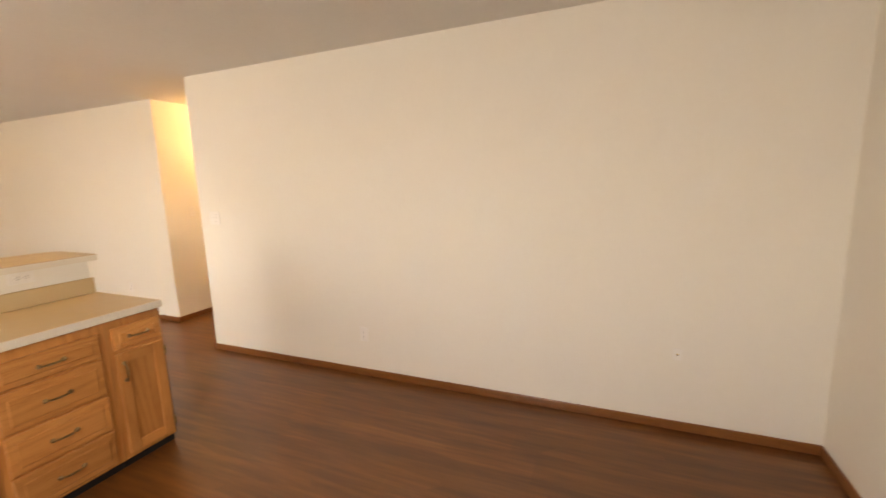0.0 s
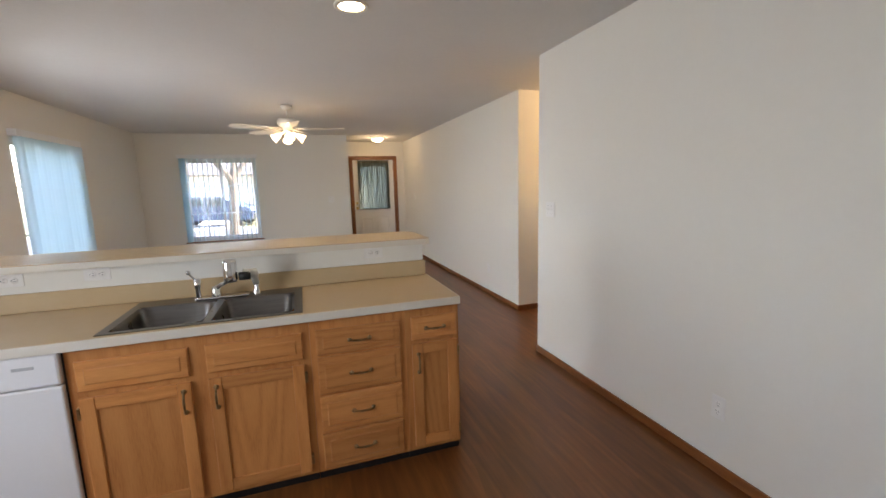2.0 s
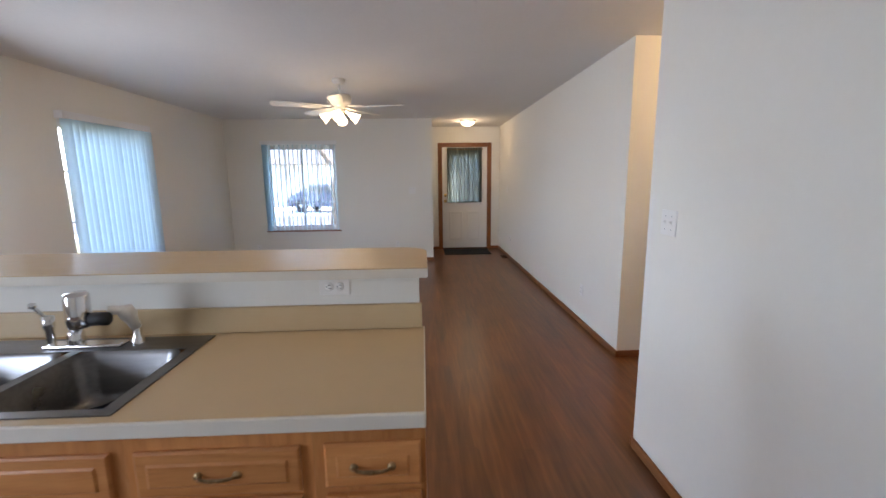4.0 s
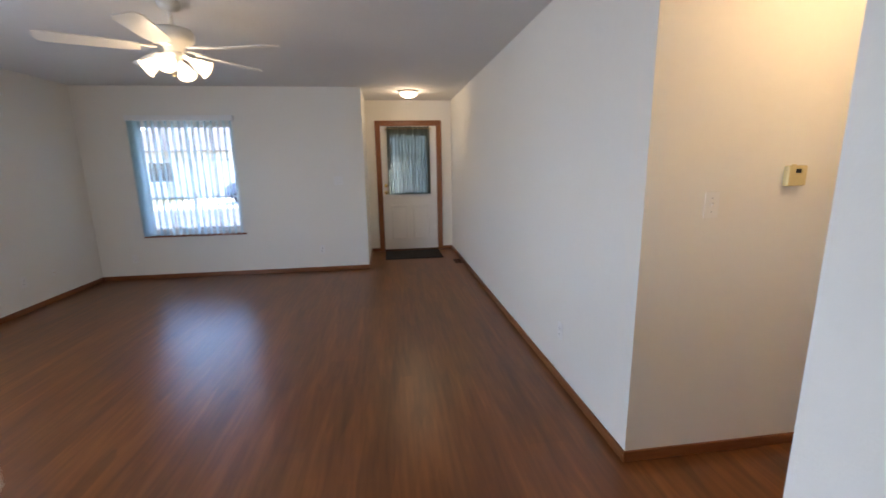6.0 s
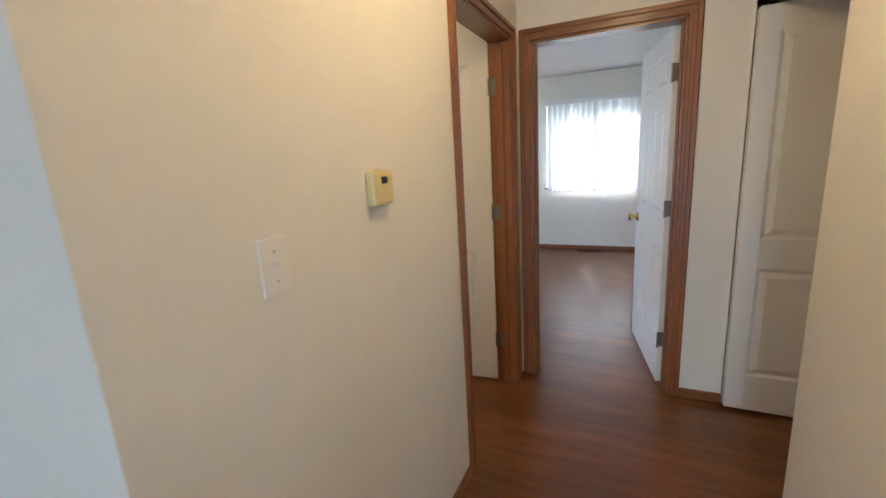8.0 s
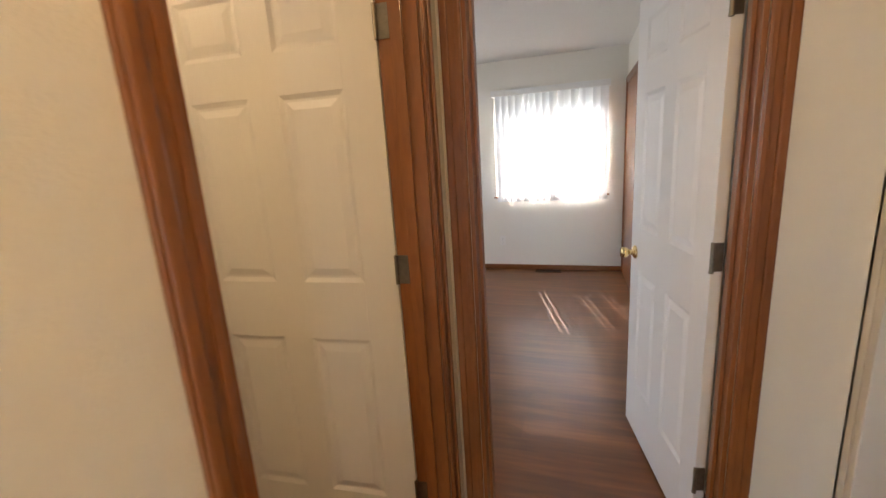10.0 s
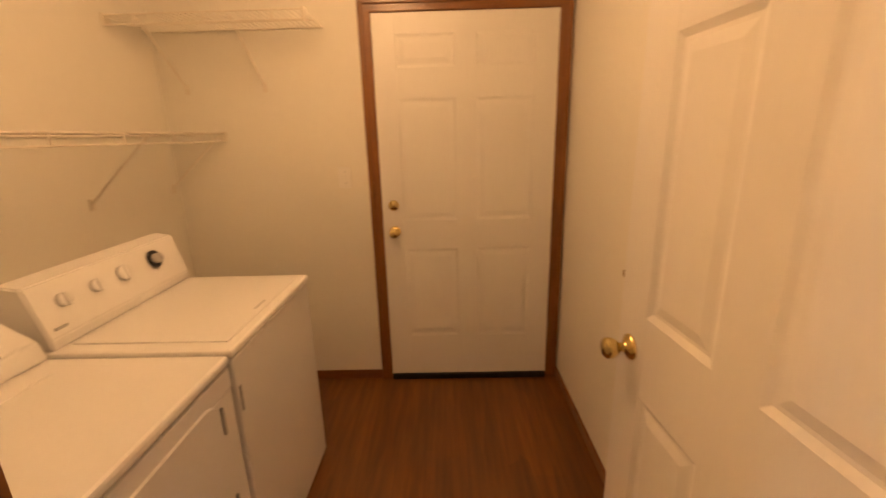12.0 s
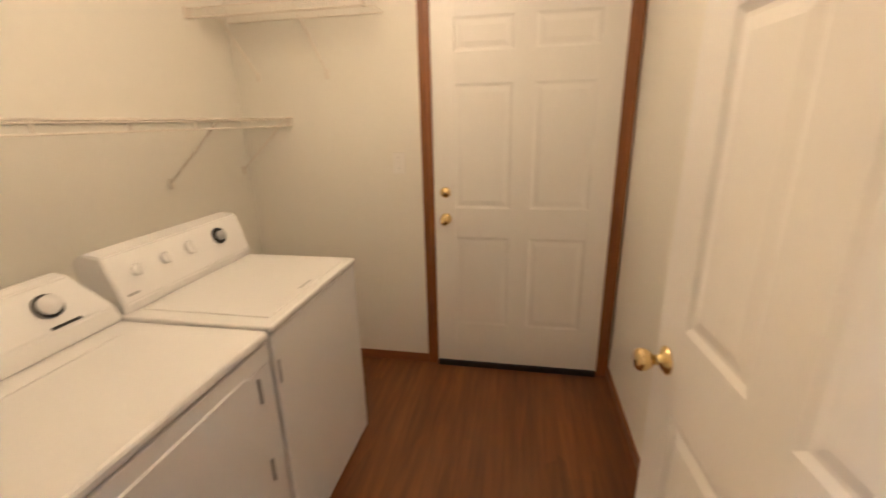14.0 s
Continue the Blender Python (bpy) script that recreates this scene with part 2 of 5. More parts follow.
SIDING = shader("tan_siding", (0.50, 0.45, 0.37), 0.7, 0, (0.44, 0.39, 0.32), 1.5, (1, 1, 1), 20)
ROOFING = shader("roof_shingle", (0.10, 0.09, 0.085), 0.9, 0, (0.06, 0.055, 0.05), 3, (1, 1, 1), 30, 0.4, 40)
CARPAINT = shader("navy_car_paint", (0.03, 0.05, 0.10), 0.25, 0.3, (0.025, 0.04, 0.085), 3, coat=0.6)
RUBBER = shader("tyre_rubber", (0.02, 0.02, 0.02), 0.85)
BARK = shader("bark", (0.16, 0.12, 0.09), 0.95, 0, (0.09, 0.07, 0.05), 5, (1, 1, 0.3), 40, 0.8, 30)
LEAF = shader("leaf_green", (0.08, 0.11, 0.03), 0.7, 0, (0.05, 0.07, 0.02), 2)
DARKGLASS = shader("dark_window", (0.03, 0.035, 0.04), 0.08)


# ---- building helpers ----
def bx(bm, x0, y0, z0, x1, y1, z1, bevel=0.0, m=None):
    """Adds a box, bevelled if wished, turned by m."""
    res = bmesh.ops.create_cube(bm, size=1)
    vs = res["verts"]
    for v in vs:
        v.co = Vector(((x0 + x1) / 2 + v.co.x * (x1 - x0), (y0 + y1) / 2 + v.co.y * (y1 - y0), (z0 + z1) / 2 + v.co.z * (z1 - z0)))
    if bevel:
        es = list({e for v in vs for e in v.link_edges})
        r = bmesh.ops.bevel(bm, geom=es, offset=bevel, segments=2, affect="EDGES", profile=0.5)
        vs = list({v for f in r["faces"] for v in f.verts} | {v for v in vs if v.is_valid})
    if m is not None:
        bmesh.ops.transform(bm, matrix=m, verts=[v for v in vs if v.is_valid])
    return bm


def cyl(bm, r0, r1, h, m, seg=20):
    """Adds a tapered cylinder along its local z from 0 to h, placed by m."""
    bmesh.ops.create_cone(bm, cap_ends=True, segments=seg, radius1=r0, radius2=r1, depth=h, matrix=m @ Matrix.Translation((0, 0, h / 2)))
    return bm


def rod(bm, a, b, r, seg=8):
    a, b = Vector(a), Vector(b)
    d = b - a
    m = Matrix.Translation(a) @ d.to_track_quat("Z", "Y").to_matrix().to_4x4()
    return cyl(bm, r, r, d.length, m, seg)


def lathe(bm, rows, m, seg=24):
    """Adds a turned shape: rows of (radius, height)."""
    rings = []
    for r, z in rows:
        rings.append([bm.verts.new(m @ Vector((r * math.cos(2 * math.pi * i / seg), r * math.sin(2 * math.pi * i / seg), z))) for i in range(seg)])
    for a, b in zip(rings, rings[1:]):
        for i in range(seg):
            f = bm.faces.new((a[i], a[(i + 1) % seg], b[(i + 1) % seg], b[i]))
            f.smooth = True
    return bm


def mesh_of(name, bm, material, smooth=False):
    me = bpy.data.meshes.new(name)
    bmesh.ops.recalc_face_normals(bm, faces=bm.faces)
    if smooth:
        for f in bm.faces:
            f.smooth = True
    bm.to_mesh(me)
    bm.free()
    me.materials.append(material)
    return me


def part(name, bm, material, parent, label="", at=None, smooth=False):
    ob = new(name, mesh_of(name, bm, material, smooth))
    ob.parent = parent
    if at is not None:
        ob.matrix_basis = at
    if label:
        tagged(ob, label)
    return ob


def thing(name, label, category, at=None, group="", kind=""):
    ob = new(name)
    ob.empty_display_size = 0.1
    if at is not None:
        ob.matrix_basis = at
    return tagged(ob, label, category, group, kind)


def solid(name, bm, material, label, category, group="", kind="", at=None):
    ob = new(name, mesh_of(name, bm, material))
    if at is not None:
        ob.matrix_basis = at
    return tagged(ob, label, category, group, kind)


def B():
    return bmesh.new()

# ---- structure ----
H = 2.44
T = 0.115


def wall_y(name, x0, x1, y0, y1, holes=(), label="off-white painted wall with fine orange-peel texture", z1=H):
    """A wall that runs along y between the faces x0 and x1, with holes (y0, y1, z0, z1)."""
    bm = B()
    at = y0
    for a, b, c, d in sorted(holes):
        bx(bm, x0, at, 0, x1, a, z1)
        if c > 0:
            bx(bm, x0, a, 0, x1, b, c)
        if d < z1:
            bx(bm, x0, a, d, x1, b, z1)
        at = b
    bx(bm, x0, at, 0, x1, y1, z1)
    return solid(name, bm, WALL, label, "wall", kind="structure")


def wall_x(name, y0, y1, x0, x1, holes=(), label="off-white painted wall with fine orange-peel texture", z1=H):
    bm = B()
    at = x0
    for a, b, c, d in sorted(holes):
        bx(bm, at, y0, 0, a, y1, z1)
        if c > 0:
            bx(bm, a, y0, 0, b, y1, c)
        if d < z1:
            bx(bm, a, y0, d, b, y1, z1)
        at = b
    bx(bm, at, y0, 0, x1, y1, z1)
    return solid(name, bm, WALL, label, "wall", kind="structure")


XW, XB, YN, YF, YS = -4.825, 2.264, 4.195, 5.36, -5.62
XL, XR, YG = T, XB + T, 2.228        # laundry: two sides and back
XD, YH = -0.43, -1.12               # dining wall, hall's far side
XE, YB = 6.03, -0.90                # bedroom's window wall and side wall
WIN_A = (-4.21, -3.0, 0.575, 2.03)  # front window in the living room
WIN_B = (0.93, 2.12, 0.585, 2.03)   # side window in the living room
WIN_C = (-0.71, 0.537, 0.905, 2.06)  # bedroom window
ADDED_DOOR = (-1.06, -0.04, 0.0, 2.05)   # unseen glass door, added in the living room's side wall for light
ADDED_WIN_E = (-4.05, -3.05, 0.95, 2.05)  # unseen window, placed to light the dining area
ADDED_WIN_D = (3.3, 4.9, 0.9, 2.06)        # unseen second bedroom window, added for light

wall_y("wall_west", XW - 0.15, XW, YS - 0.15, YN + 0.15, [ADDED_WIN_E, ADDED_DOOR, WIN_B])
wall_x("wall_north", YN, YN + 0.15, XW, -1.375 - T, [WIN_A])
wall_y("wall_nook", -1.375 - T, -1.375, YN, YF + 0.15)
wall_x("wall_entry", YF, YF + 0.15, -1.375, T, [(-1.165, -0.235, 0, 2.06)])
wall_y("wall_long", 0, T, 0, YF)
wall_x("wall_hall", 0, T, T, XB, [(1.318, 2.112, 0, 2.04)])
wall_y("wall_bedroom", XB, XR, -1.9, 3.0, [(-0.85, -0.078, 0, 2.055)])
wall_x("wall_laundry_back", YG, YG + 0.15, T, XB)
wall_y("wall_dining", XD, XD + T, YS, YH - T)
wall_x("wall_hall_south", YH - T, YH, XD, 1.23)
wall_x("wall_closet_head", YH - T, YH, 1.23, XB, [(1.23, 2.28, 0, 2.06)])
wall_x("wall_closet_back", -1.9 - T, -1.9, 1.0, XB)
wall_y("wall_closet_side", 1.0 - T, 1.0, -1.9 - T, YH - T)
wall_x("wall_south", YS - 0.15, YS, XW, XD + T)
wall_x("wall_bedroom_side", YB - T, YB, XR, XE, [])
wall_x("wall_bedroom_far_side", 2.9, 3.05, XR, XE, [ADDED_WIN_D])
wall_y("wall_east", XE, XE + 0.15, YB - T, 3.0, [WIN_C])

bm = B()
bx(bm, XW - 0.15, YS - 0.15, H, T, YF + 0.15, H + 0.12)
bx(bm, T, -2.05, H, XE + 0.15, 3.0, H + 0.12)
solid("ceiling", bm, CEIL, "flat white ceiling with fine sprayed texture", "ceiling", kind="structure")

bm = B()
bx(bm, XW - 0.15, YS - 0.15, -0.2, T, YF + 0.15, -0.013)
bx(bm, T, -2.05, -0.2, XE + 0.15, 3.0, -0.013)
floor = solid("floor", bm, VENT, "reddish brown wood laminate floor laid in long planks", "floor", kind="structure")


# ---- baseboards and casings ----
def board(x0, y0, x1, y1, nx, ny):
    """A baseboard along a wall face from one point to the other; (nx, ny) points into the room."""
    along_x = abs(x1 - x0) > abs(y1 - y0)
    t, bm = 0.012, B()
    bx(bm, min(x0, x1, x0 + nx * t, x1 + nx * t), min(y0, y1, y0 + ny * t, y1 + ny * t), 0.001,
       max(x0, x1, x0 + nx * t, x1 + nx * t), max(y0, y1, y0 + ny * t, y1 + ny * t), 0.058, 0.004)
    return solid("baseboard", bm, TRIM_X if along_x else TRIM_Y, "reddish brown stained wooden baseboard along the wall", "baseboard", kind="structure")


board(XW, YS, XW, -2.2, 1, 0)
board(XW, -0.03, XW, YN, 1, 0)
board(XW + 0.012, YN, -1.375, YN, 0, -1)
board(-1.375, YN - 0.012, -1.375, YF, 1, 0)
board(-1.363, YF, -1.235, YF, 0, -1)
board(-0.165, YF, -0.012, YF, 0, -1)
board(0, 0, 0, YF, -1, 0)
board(-0.012, 0, 1.259, 0, 0, -1)
board(XD, YS, XD, YH, -1, 0)
board(XD - 0.012, YH, 1.23, YH, 0, 1)
board(XB, -0.915, XB, YH, -1, 0)
board(XW, YS, XD - 0.012, YS, 0, 1)
board(T, YG, 1.178, YG, 0, -1)
board(XB, T, XB, YG, -1, 0)
board(1.0, -1.9, XB, -1.9, 0, 1)
board(XE, YB, XE, 2.9, -1, 0)
board(XR, YB, 5.086, YB, 0, 1)


def casing(name, label, lo, hi, top, face, side, axis, w=0.064, deep=0.115, back=True, jamb=True, gap_low=None):
    """Door trim round an opening lo..hi in a wall: two uprights and a head on the near face (moulded in three steps), and a jamb lining.
    axis: the way the wall runs; face: its near face; side: where the viewer stands, +1 or -1."""
    g = thing(name, label, "door frame", kind="structure")

    def put(u0, v0, z0, u1, v1, z1, bm, bev=0.003):
        v0, v1 = sorted((v0, v1))
        if axis == "x":
            bx(bm, u0, v0, z0, u1, v1, z1, bev)
        else:
            bx(bm, v0, u0, z0, v1, u1, z1, bev)

    faces = [(face, side)] + ([(face - side * deep, -side)] if back else [])
    for f, s in faces:
        for a, b, sgn in ((lo - w, lo, -1), (hi, hi + w, 1)):
            bm = B()
            put(a, f, 0.001, b, f + s * 0.011, top + w, bm)
            o = (a, a + w * 0.42) if sgn < 0 else (b - w * 0.42, b)
            put(o[0] + 0.002, f + s * 0.010, 0.001, o[1], f + s * 0.019, top + w - 0.002, bm, 0.005)
            i = (b - w * 0.3, b - 0.004) if sgn < 0 else (a + 0.004, a + w * 0.3)
            put(i[0], f + s * 0.010, 0.001, i[1], f + s * 0.0145, top + 0.004, bm, 0.002)
            part("casing", bm, TRIM, g)
        bm = B()
        put(lo - w + 0.001, f, top, hi + w - 0.001, f + s * 0.0112, top + w + 0.001, bm)
        put(lo - w + 0.003, f + s * 0.010, top + w * 0.58, hi + w - 0.003, f + s * 0.0194, top + w, bm, 0.005)
        put(lo + 0.004, f + s * 0.010, top + 0.004, hi - 0.004, f + s * 0.0146, top + w * 0.3, bm, 0.002)
        part("head_casing", bm, TRIM_X if axis == "x" else TRIM_Y, g)
    if jamb:
        for a, b in ((lo, lo + 0.014), (hi - 0.014, hi)):
            bm = B()
            put(a, face + side * 0.001, 0.001, b, face - side * (deep + 0.001), top, bm, 0.001)
            part("jamb", bm, TRIM, g)
        bm = B()
        put(lo, face + side * 0.001, top - 0.014, hi, face - side * (deep + 0.001), top, bm, 0.001)
        part("head_jamb", bm, TRIM_X if axis == "x" else TRIM_Y, g)
        mid = face - side * deep * 0.5
        for a, b in ((lo + 0.014, lo + 0.025), (hi - 0.025, hi - 0.014)):
            bm = B()
            put(a, mid - 0.017, 0.001, b, mid + 0.017, top - 0.014, bm, 0.002)
            part("stop", bm, TRIM, g)
    return g


casing("door_frame_laundry", "reddish brown stained wood frame of the laundry doorway", 1.318, 2.112, 2.04, 0, -1, "x", 0.058)
casing("door_frame_bedroom", "reddish brown stained wood frame of the bedroom doorway", -0.85, -0.078, 2.04, XB, -1, "y", 0.064)
casing("door_frame_entry", "reddish brown stained wood frame round the front door", -1.165, -0.235, 2.06, YF, -1, "x", 0.07, 0.15, back=False)
casing("door_frame_garage", "stained wood frame round the white laundry exit door", 1.242, 2.192, 2.06, YG, -1, "x", 0.064, 0.15, back=False, jamb=False)
casing("door_frame_closet", "stained wood frame of a bedroom closet doorway", 5.15, 5.955, 2.055, YB, 1, "x", 0.064, back=False, jamb=False)


# Trim-coloured slab put into the doorway, standing in for its dark jamb.
bm = B()
bx(bm, 5.151, YB - 0.02, 0.002, 5.954, YB + 0.006, 2.054)
solid("closet_opening_fill", bm, TRIM, "dark stained slab filling the bedroom closet doorway, standing in for its jamb", "door")


# ---- six-panel doors ----
def knob(parent, x, y, z, side, rose_only=False):
    """A turned brass knob on the face y, pointing to side."""
    m = pose(x, y, z, -90 * side, 0, 0)
    bm = B()
    if rose_only:
        lathe(bm, [(0, 0), (0.027, 0), (0.030, 0.006), (0.024, 0.014), (0.014, 0.018), (0.010, 0.022), (0, 0.023)], m)
        return part("deadbolt", bm, BRASS, parent, "polished brass deadbolt")
    lathe(bm, [(0, 0), (0.032, 0), (0.032, 0.004), (0.022, 0.010), (0.012, 0.016), (0.011, 0.028), (0.020, 0.036), (0.0255, 0.048), (0.0255, 0.060),
               (0.020, 0.066), (0, 0.067)], m)
    return part("door_knob", bm, BRASS, parent, "polished brass door knob")


def panel_door(name, label, w, h, at, category="door", thick=0.035, cols=2, rows=((0.25, 0.855), (1.055, 1.64), (1.76, 1.93)), stile=0.115, mull=0.105,
               material=None, kind="", z0=0.012):
    """A moulded door: hinge edge at x = 0, faces at y = 0 and y = thick, panels sunk between stiles and rails."""
    material = material or DOORP
    g = thing(name, label, category, at, kind=kind)
    bm = B()
    e = min(0.0075, thick * 0.36)
    zs = [z0] + [v for r in rows for v in r] + [h]
    pw = (w - 2 * stile - (cols - 1) * mull) / cols
    xs = [(stile + i * (pw + mull), stile + i * (pw + mull) + pw) for i in range(cols)]
    bx(bm, 0.001, e, z0 + 0.001, w - 0.001, thick - e, h - 0.001)
    bx(bm, 0, 0, z0, stile, thick, h, 0.0015)
    bx(bm, w - stile, 0, z0, w, thick, h, 0.0015)
    for k in range(0, len(zs), 2):
        bx(bm, stile, 0.0002, zs[k], w - stile, thick - 0.0002, zs[k + 1])
    for i in range(cols - 1):
        for a, b in rows:
            bx(bm, xs[i][1], 0.0002, a, xs[i + 1][0], thick - 0.0002, b)
    part("leaf", bm, material, g)
    for a, b in rows:
        for x0, x1 in xs:
            bm = B()
            for y0, y1 in ((0.0005, e - 0.0006), (thick - 0.0005, thick - e + 0.0006)):
                r = []
                for inset, y in ((0.0, y0), (0.014, y1), (0.022, y1), (0.045, y0 + (0.0006 if y0 < y1 else -0.0006))):
                    r.append([bm.verts.new(c) for c in ((x0 + inset, y, a + inset), (x1 - inset, y, a + inset), (x1 - inset, y, b - inset), (x0 + inset, y, b - inset))])
                for p, q in zip(r, r[1:]):
                    for i in range(4):
                        bm.faces.new((p[i], p[(i + 1) % 4], q[(i + 1) % 4], q[i]))
                bm.faces.new(r[-1])
            part("panel", bm, material, g)
    return g


def hinges(parent, zs, side=0):
    """Butt hinges on the hinge edge x = 0: one plate on the edge, the knuckle, and one plate turned back on to the jamb."""
    for z in zs:
        bm = B()
        bx(bm, -0.003, 0.003, z - 0.045, 0.0005, 0.033, z + 0.045, 0.0008)
        cyl(bm, 0.006, 0.006, 0.092, pose(-0.005, 0.036 if side == 0 else -0.001, z - 0.046), 12)
        cyl(bm, 0.0075, 0.0075, 0.006, pose(-0.005, 0.036 if side == 0 else -0.001, z - 0.050), 12)
        if side == 0:
            bx(bm, -0.034, -0.0045, z - 0.045, -0.004, -0.002, z + 0.045, 0.0008)
        else:
            bx(bm, -0.040, 0.0355, z - 0.045, -0.004, 0.0385, z + 0.045, 0.0008)
            cyl(bm, 0.006, 0.006, 0.092, pose(-0.002, 0.041, z - 0.046), 12)
        part("hinge", bm, HINGE, parent, "dark metal butt hinge")


# laundry door, open against the side wall; local x runs from the hinge into the room
d = panel_door("laundry_door", "white six-panel interior door standing open against the laundry wall", 0.765, 2.025, pose(2.098, 0.122, 0, 0, 0, 94.0) @ pose(0, -0.035, 0))
knob(d, 0.705, 0.035, 0.955, 1)
knob(d, 0.705, 0.0, 0.94, -1)
hinges(d, (0.29, 1.10, 1.80), side=-0.9)
d = panel_door("bedroom_door", "white six-panel interior door standing open into the bedroom", 0.765, 2.025, pose(2.385, -0.833, 0, 0, 0, 10.5))
knob(d, 0.705, 0.035, 0.93, 1)
hinges(d, (0.29, 1.08, 1.80))
d = panel_door("laundry_exit_door", "closed white six-panel steel door with brass knob and deadbolt", 0.944, 2.055, pose(2.189, YG - 0.001, 0, 0, 0, 180), rows=((0.29, 0.835), (1.0, 1.65), (1.80, 1.96)), thick=0.012, z0=0.035)
knob(d, 0.880, 0.012, 0.94, 1)
knob(d, 0.880, 0.012, 1.09, 1, True)
bm = B()
bx(bm, 1.246, YG - 0.030, 0.0, 2.188, YG - 0.001, 0.034, 0.004)
solid("threshold", bm, BLACK, "dark rubber and metal threshold under the exit door", "threshold", kind="structure")


def front_door():
    w, x0 = 0.90, -1.151
    g = thing("front_door", "closed white front door with a curtained window over two panels", "door", pose(x0, YF - 0.002, 0))
    t = 0.04
    bm = B()
    bx(bm, 0, 0, 0.03, w, t, 0.98)
    bx(bm, 0, 0, 0.98, 0.16, t, 2.045)
    bx(bm, w - 0.16, 0, 0.98, w, t, 2.045)
    bx(bm, 0.16, 0, 1.92, w - 0.16, t, 2.045)
    part("leaf", bm, DOORP, g)
    for a, b in ((0.13, 0.41), (0.49, 0.77)):
        bm = B()
        r = []
        for inset, y in ((0, -0.001), (0.012, -0.007), (0.024, -0.007), (0.05, -0.002)):
            r.append([bm.verts.new(c) for c in ((a + inset, y, 0.2 + inset), (b - inset, y, 0.2 + inset), (b - inset, y, 0.78 - inset), (a + inset, y, 0.78 - inset))])
        for p, q in zip(r, r[1:]):
            for i in range(4):
                bm.faces.new((p[i], p[(i + 1) % 4], q[(i + 1) % 4], q[i]))
        bm.faces.new(r[-1])
        part("panel", bm, DOORP, g)
    bm = B()
    for a in ((0.14, 0.96, 0.17, 1.94), (w - 0.17, 0.96, w - 0.14, 1.94), (0.17, 0.96, w - 0.17, 0.99), (0.17, 1.91, w - 0.17, 1.94)):
        bx(bm, a[0], -0.012, a[1], a[2], 0.0005, a[3], 0.003)
    for k in (1, 2):
        bx(bm, 0.17, 0.006, 0.99 + k * 0.307 - 0.013, w - 0.17, 0.02, 0.99 + k * 0.307 + 0.013)
        bx(bm, 0.17 + k * 0.187 - 0.013, 0.0065, 0.99, 0.17 + k * 0.187 + 0.013, 0.0195, 1.91)
    part("window_frame", bm, DOORP, g, "white moulded window frame with muntins")
    bm = B()
    bx(bm, 0.161, 0.022, 0.981, w - 0.161, 0.026, 1.919)
    p = part("pane", bm, GLASS, g)
    p.visible_shadow = False
    knob(g, 0.06, 0, 0.985, -1)
    knob(g, 0.06, 0, 1.10, -1, True)
    c = thing("door_curtain", "green sheer curtain gathered on a rod over the door window", "curtain", pose(x0, YF - 0.002, 0))
    bm = B()
    n, rows = 90, 12
    grid = []
    for j in range(rows + 1):
        z = 0.955 + (2.035 - 0.955) * j / rows
        line = []
        for i in range(n + 1):
            u = i / n
            x = 0.10 + 0.69 * u
            fold = 0.009 * math.sin(u * 2 * math.pi * 13 + 0.6 * math.sin(j * 0.5)) + 0.004 * math.sin(u * 41)
            line.append(bm.verts.new((x, -0.034 + fold, z + 0.006 * math.sin(u * 60) * (j == rows))))
        grid.append(line)
    for j in range(rows):
        for i in range(n):
            f = bm.faces.new((grid[j][i], grid[j][i + 1], grid[j + 1][i + 1], grid[j + 1][i]))
            f.smooth = True
    part("cloth", bm, CURTAIN, c)
    bm = B()
    rod(bm, (0.08, -0.034, 2.0), (0.81, -0.034, 2.0), 0.006)
    part("rod", bm, BRASS, c)
    for x in (0.083, 0.807):
        bm = B()
        bx(bm, x - 0.006, -0.04, 1.985, x + 0.006, 0.0, 2.015, 0.002)
        part("bracket", bm, BRASS, c)


front_door()
# Strip added to close the gap where daylight showed under the front door.
bm = B()
bx(bm, -1.15, YF - 0.03, 0.0, -0.25, YF + 0.13, 0.031, 0.004)
solid("threshold", bm, VENT, "dark brown metal strip added to block the light gap under the front door", "threshold", kind="structure")
g = thing("door_mat", "black ribbed rubber door mat on the floor by the front door", "mat", pose(-1.145, 4.68, 0))
bm = B()
bx(bm, 0, 0, 0.0, 0.895, 0.62, 0.010, 0.004)
part("base", bm, MAT, g)
bm = B()
bx(bm, 0, 0.02, 0.0095, 0.016, 0.60, 0.013)
rib = mesh_of("rib", bm, MAT)
for i in range(28):
    o = new("rib", rib)
    o.parent, o.location = g, (0.02 + i * 0.031, 0, 0)


# ---- bifold closet doors ----
def bifold():
    g = thing("bifold_door", "white two-leaf bifold closet door folded open", "door")
    for x0, y0, x1, y1 in ((2.232, -1.124, 2.228, -1.624), (2.199, -1.124, 2.196, -1.624)):
        ang = math.degrees(math.atan2(y1 - y0, x1 - x0))
        leaf = panel_door("leaf_half", "", 0.50, 2.01, pose(x0, y0, 0, 0, 0, ang), "", 0.030, 1, ((0.22, 0.80), (0.95, 1.90)), 0.085, 0, z0=0.02)
        leaf.parent = g
        for k in ("category", "label"):
            if k in leaf:
                del leaf[k]
    return g


bifold()
bm = B()
bx(bm, 1.23, YH - 0.075, 2.03, 2.28, YH - 0.04, 2.0595)
solid("closet_track", bm, STEEL, "narrow metal track over the closet opening", "track", kind="structure")


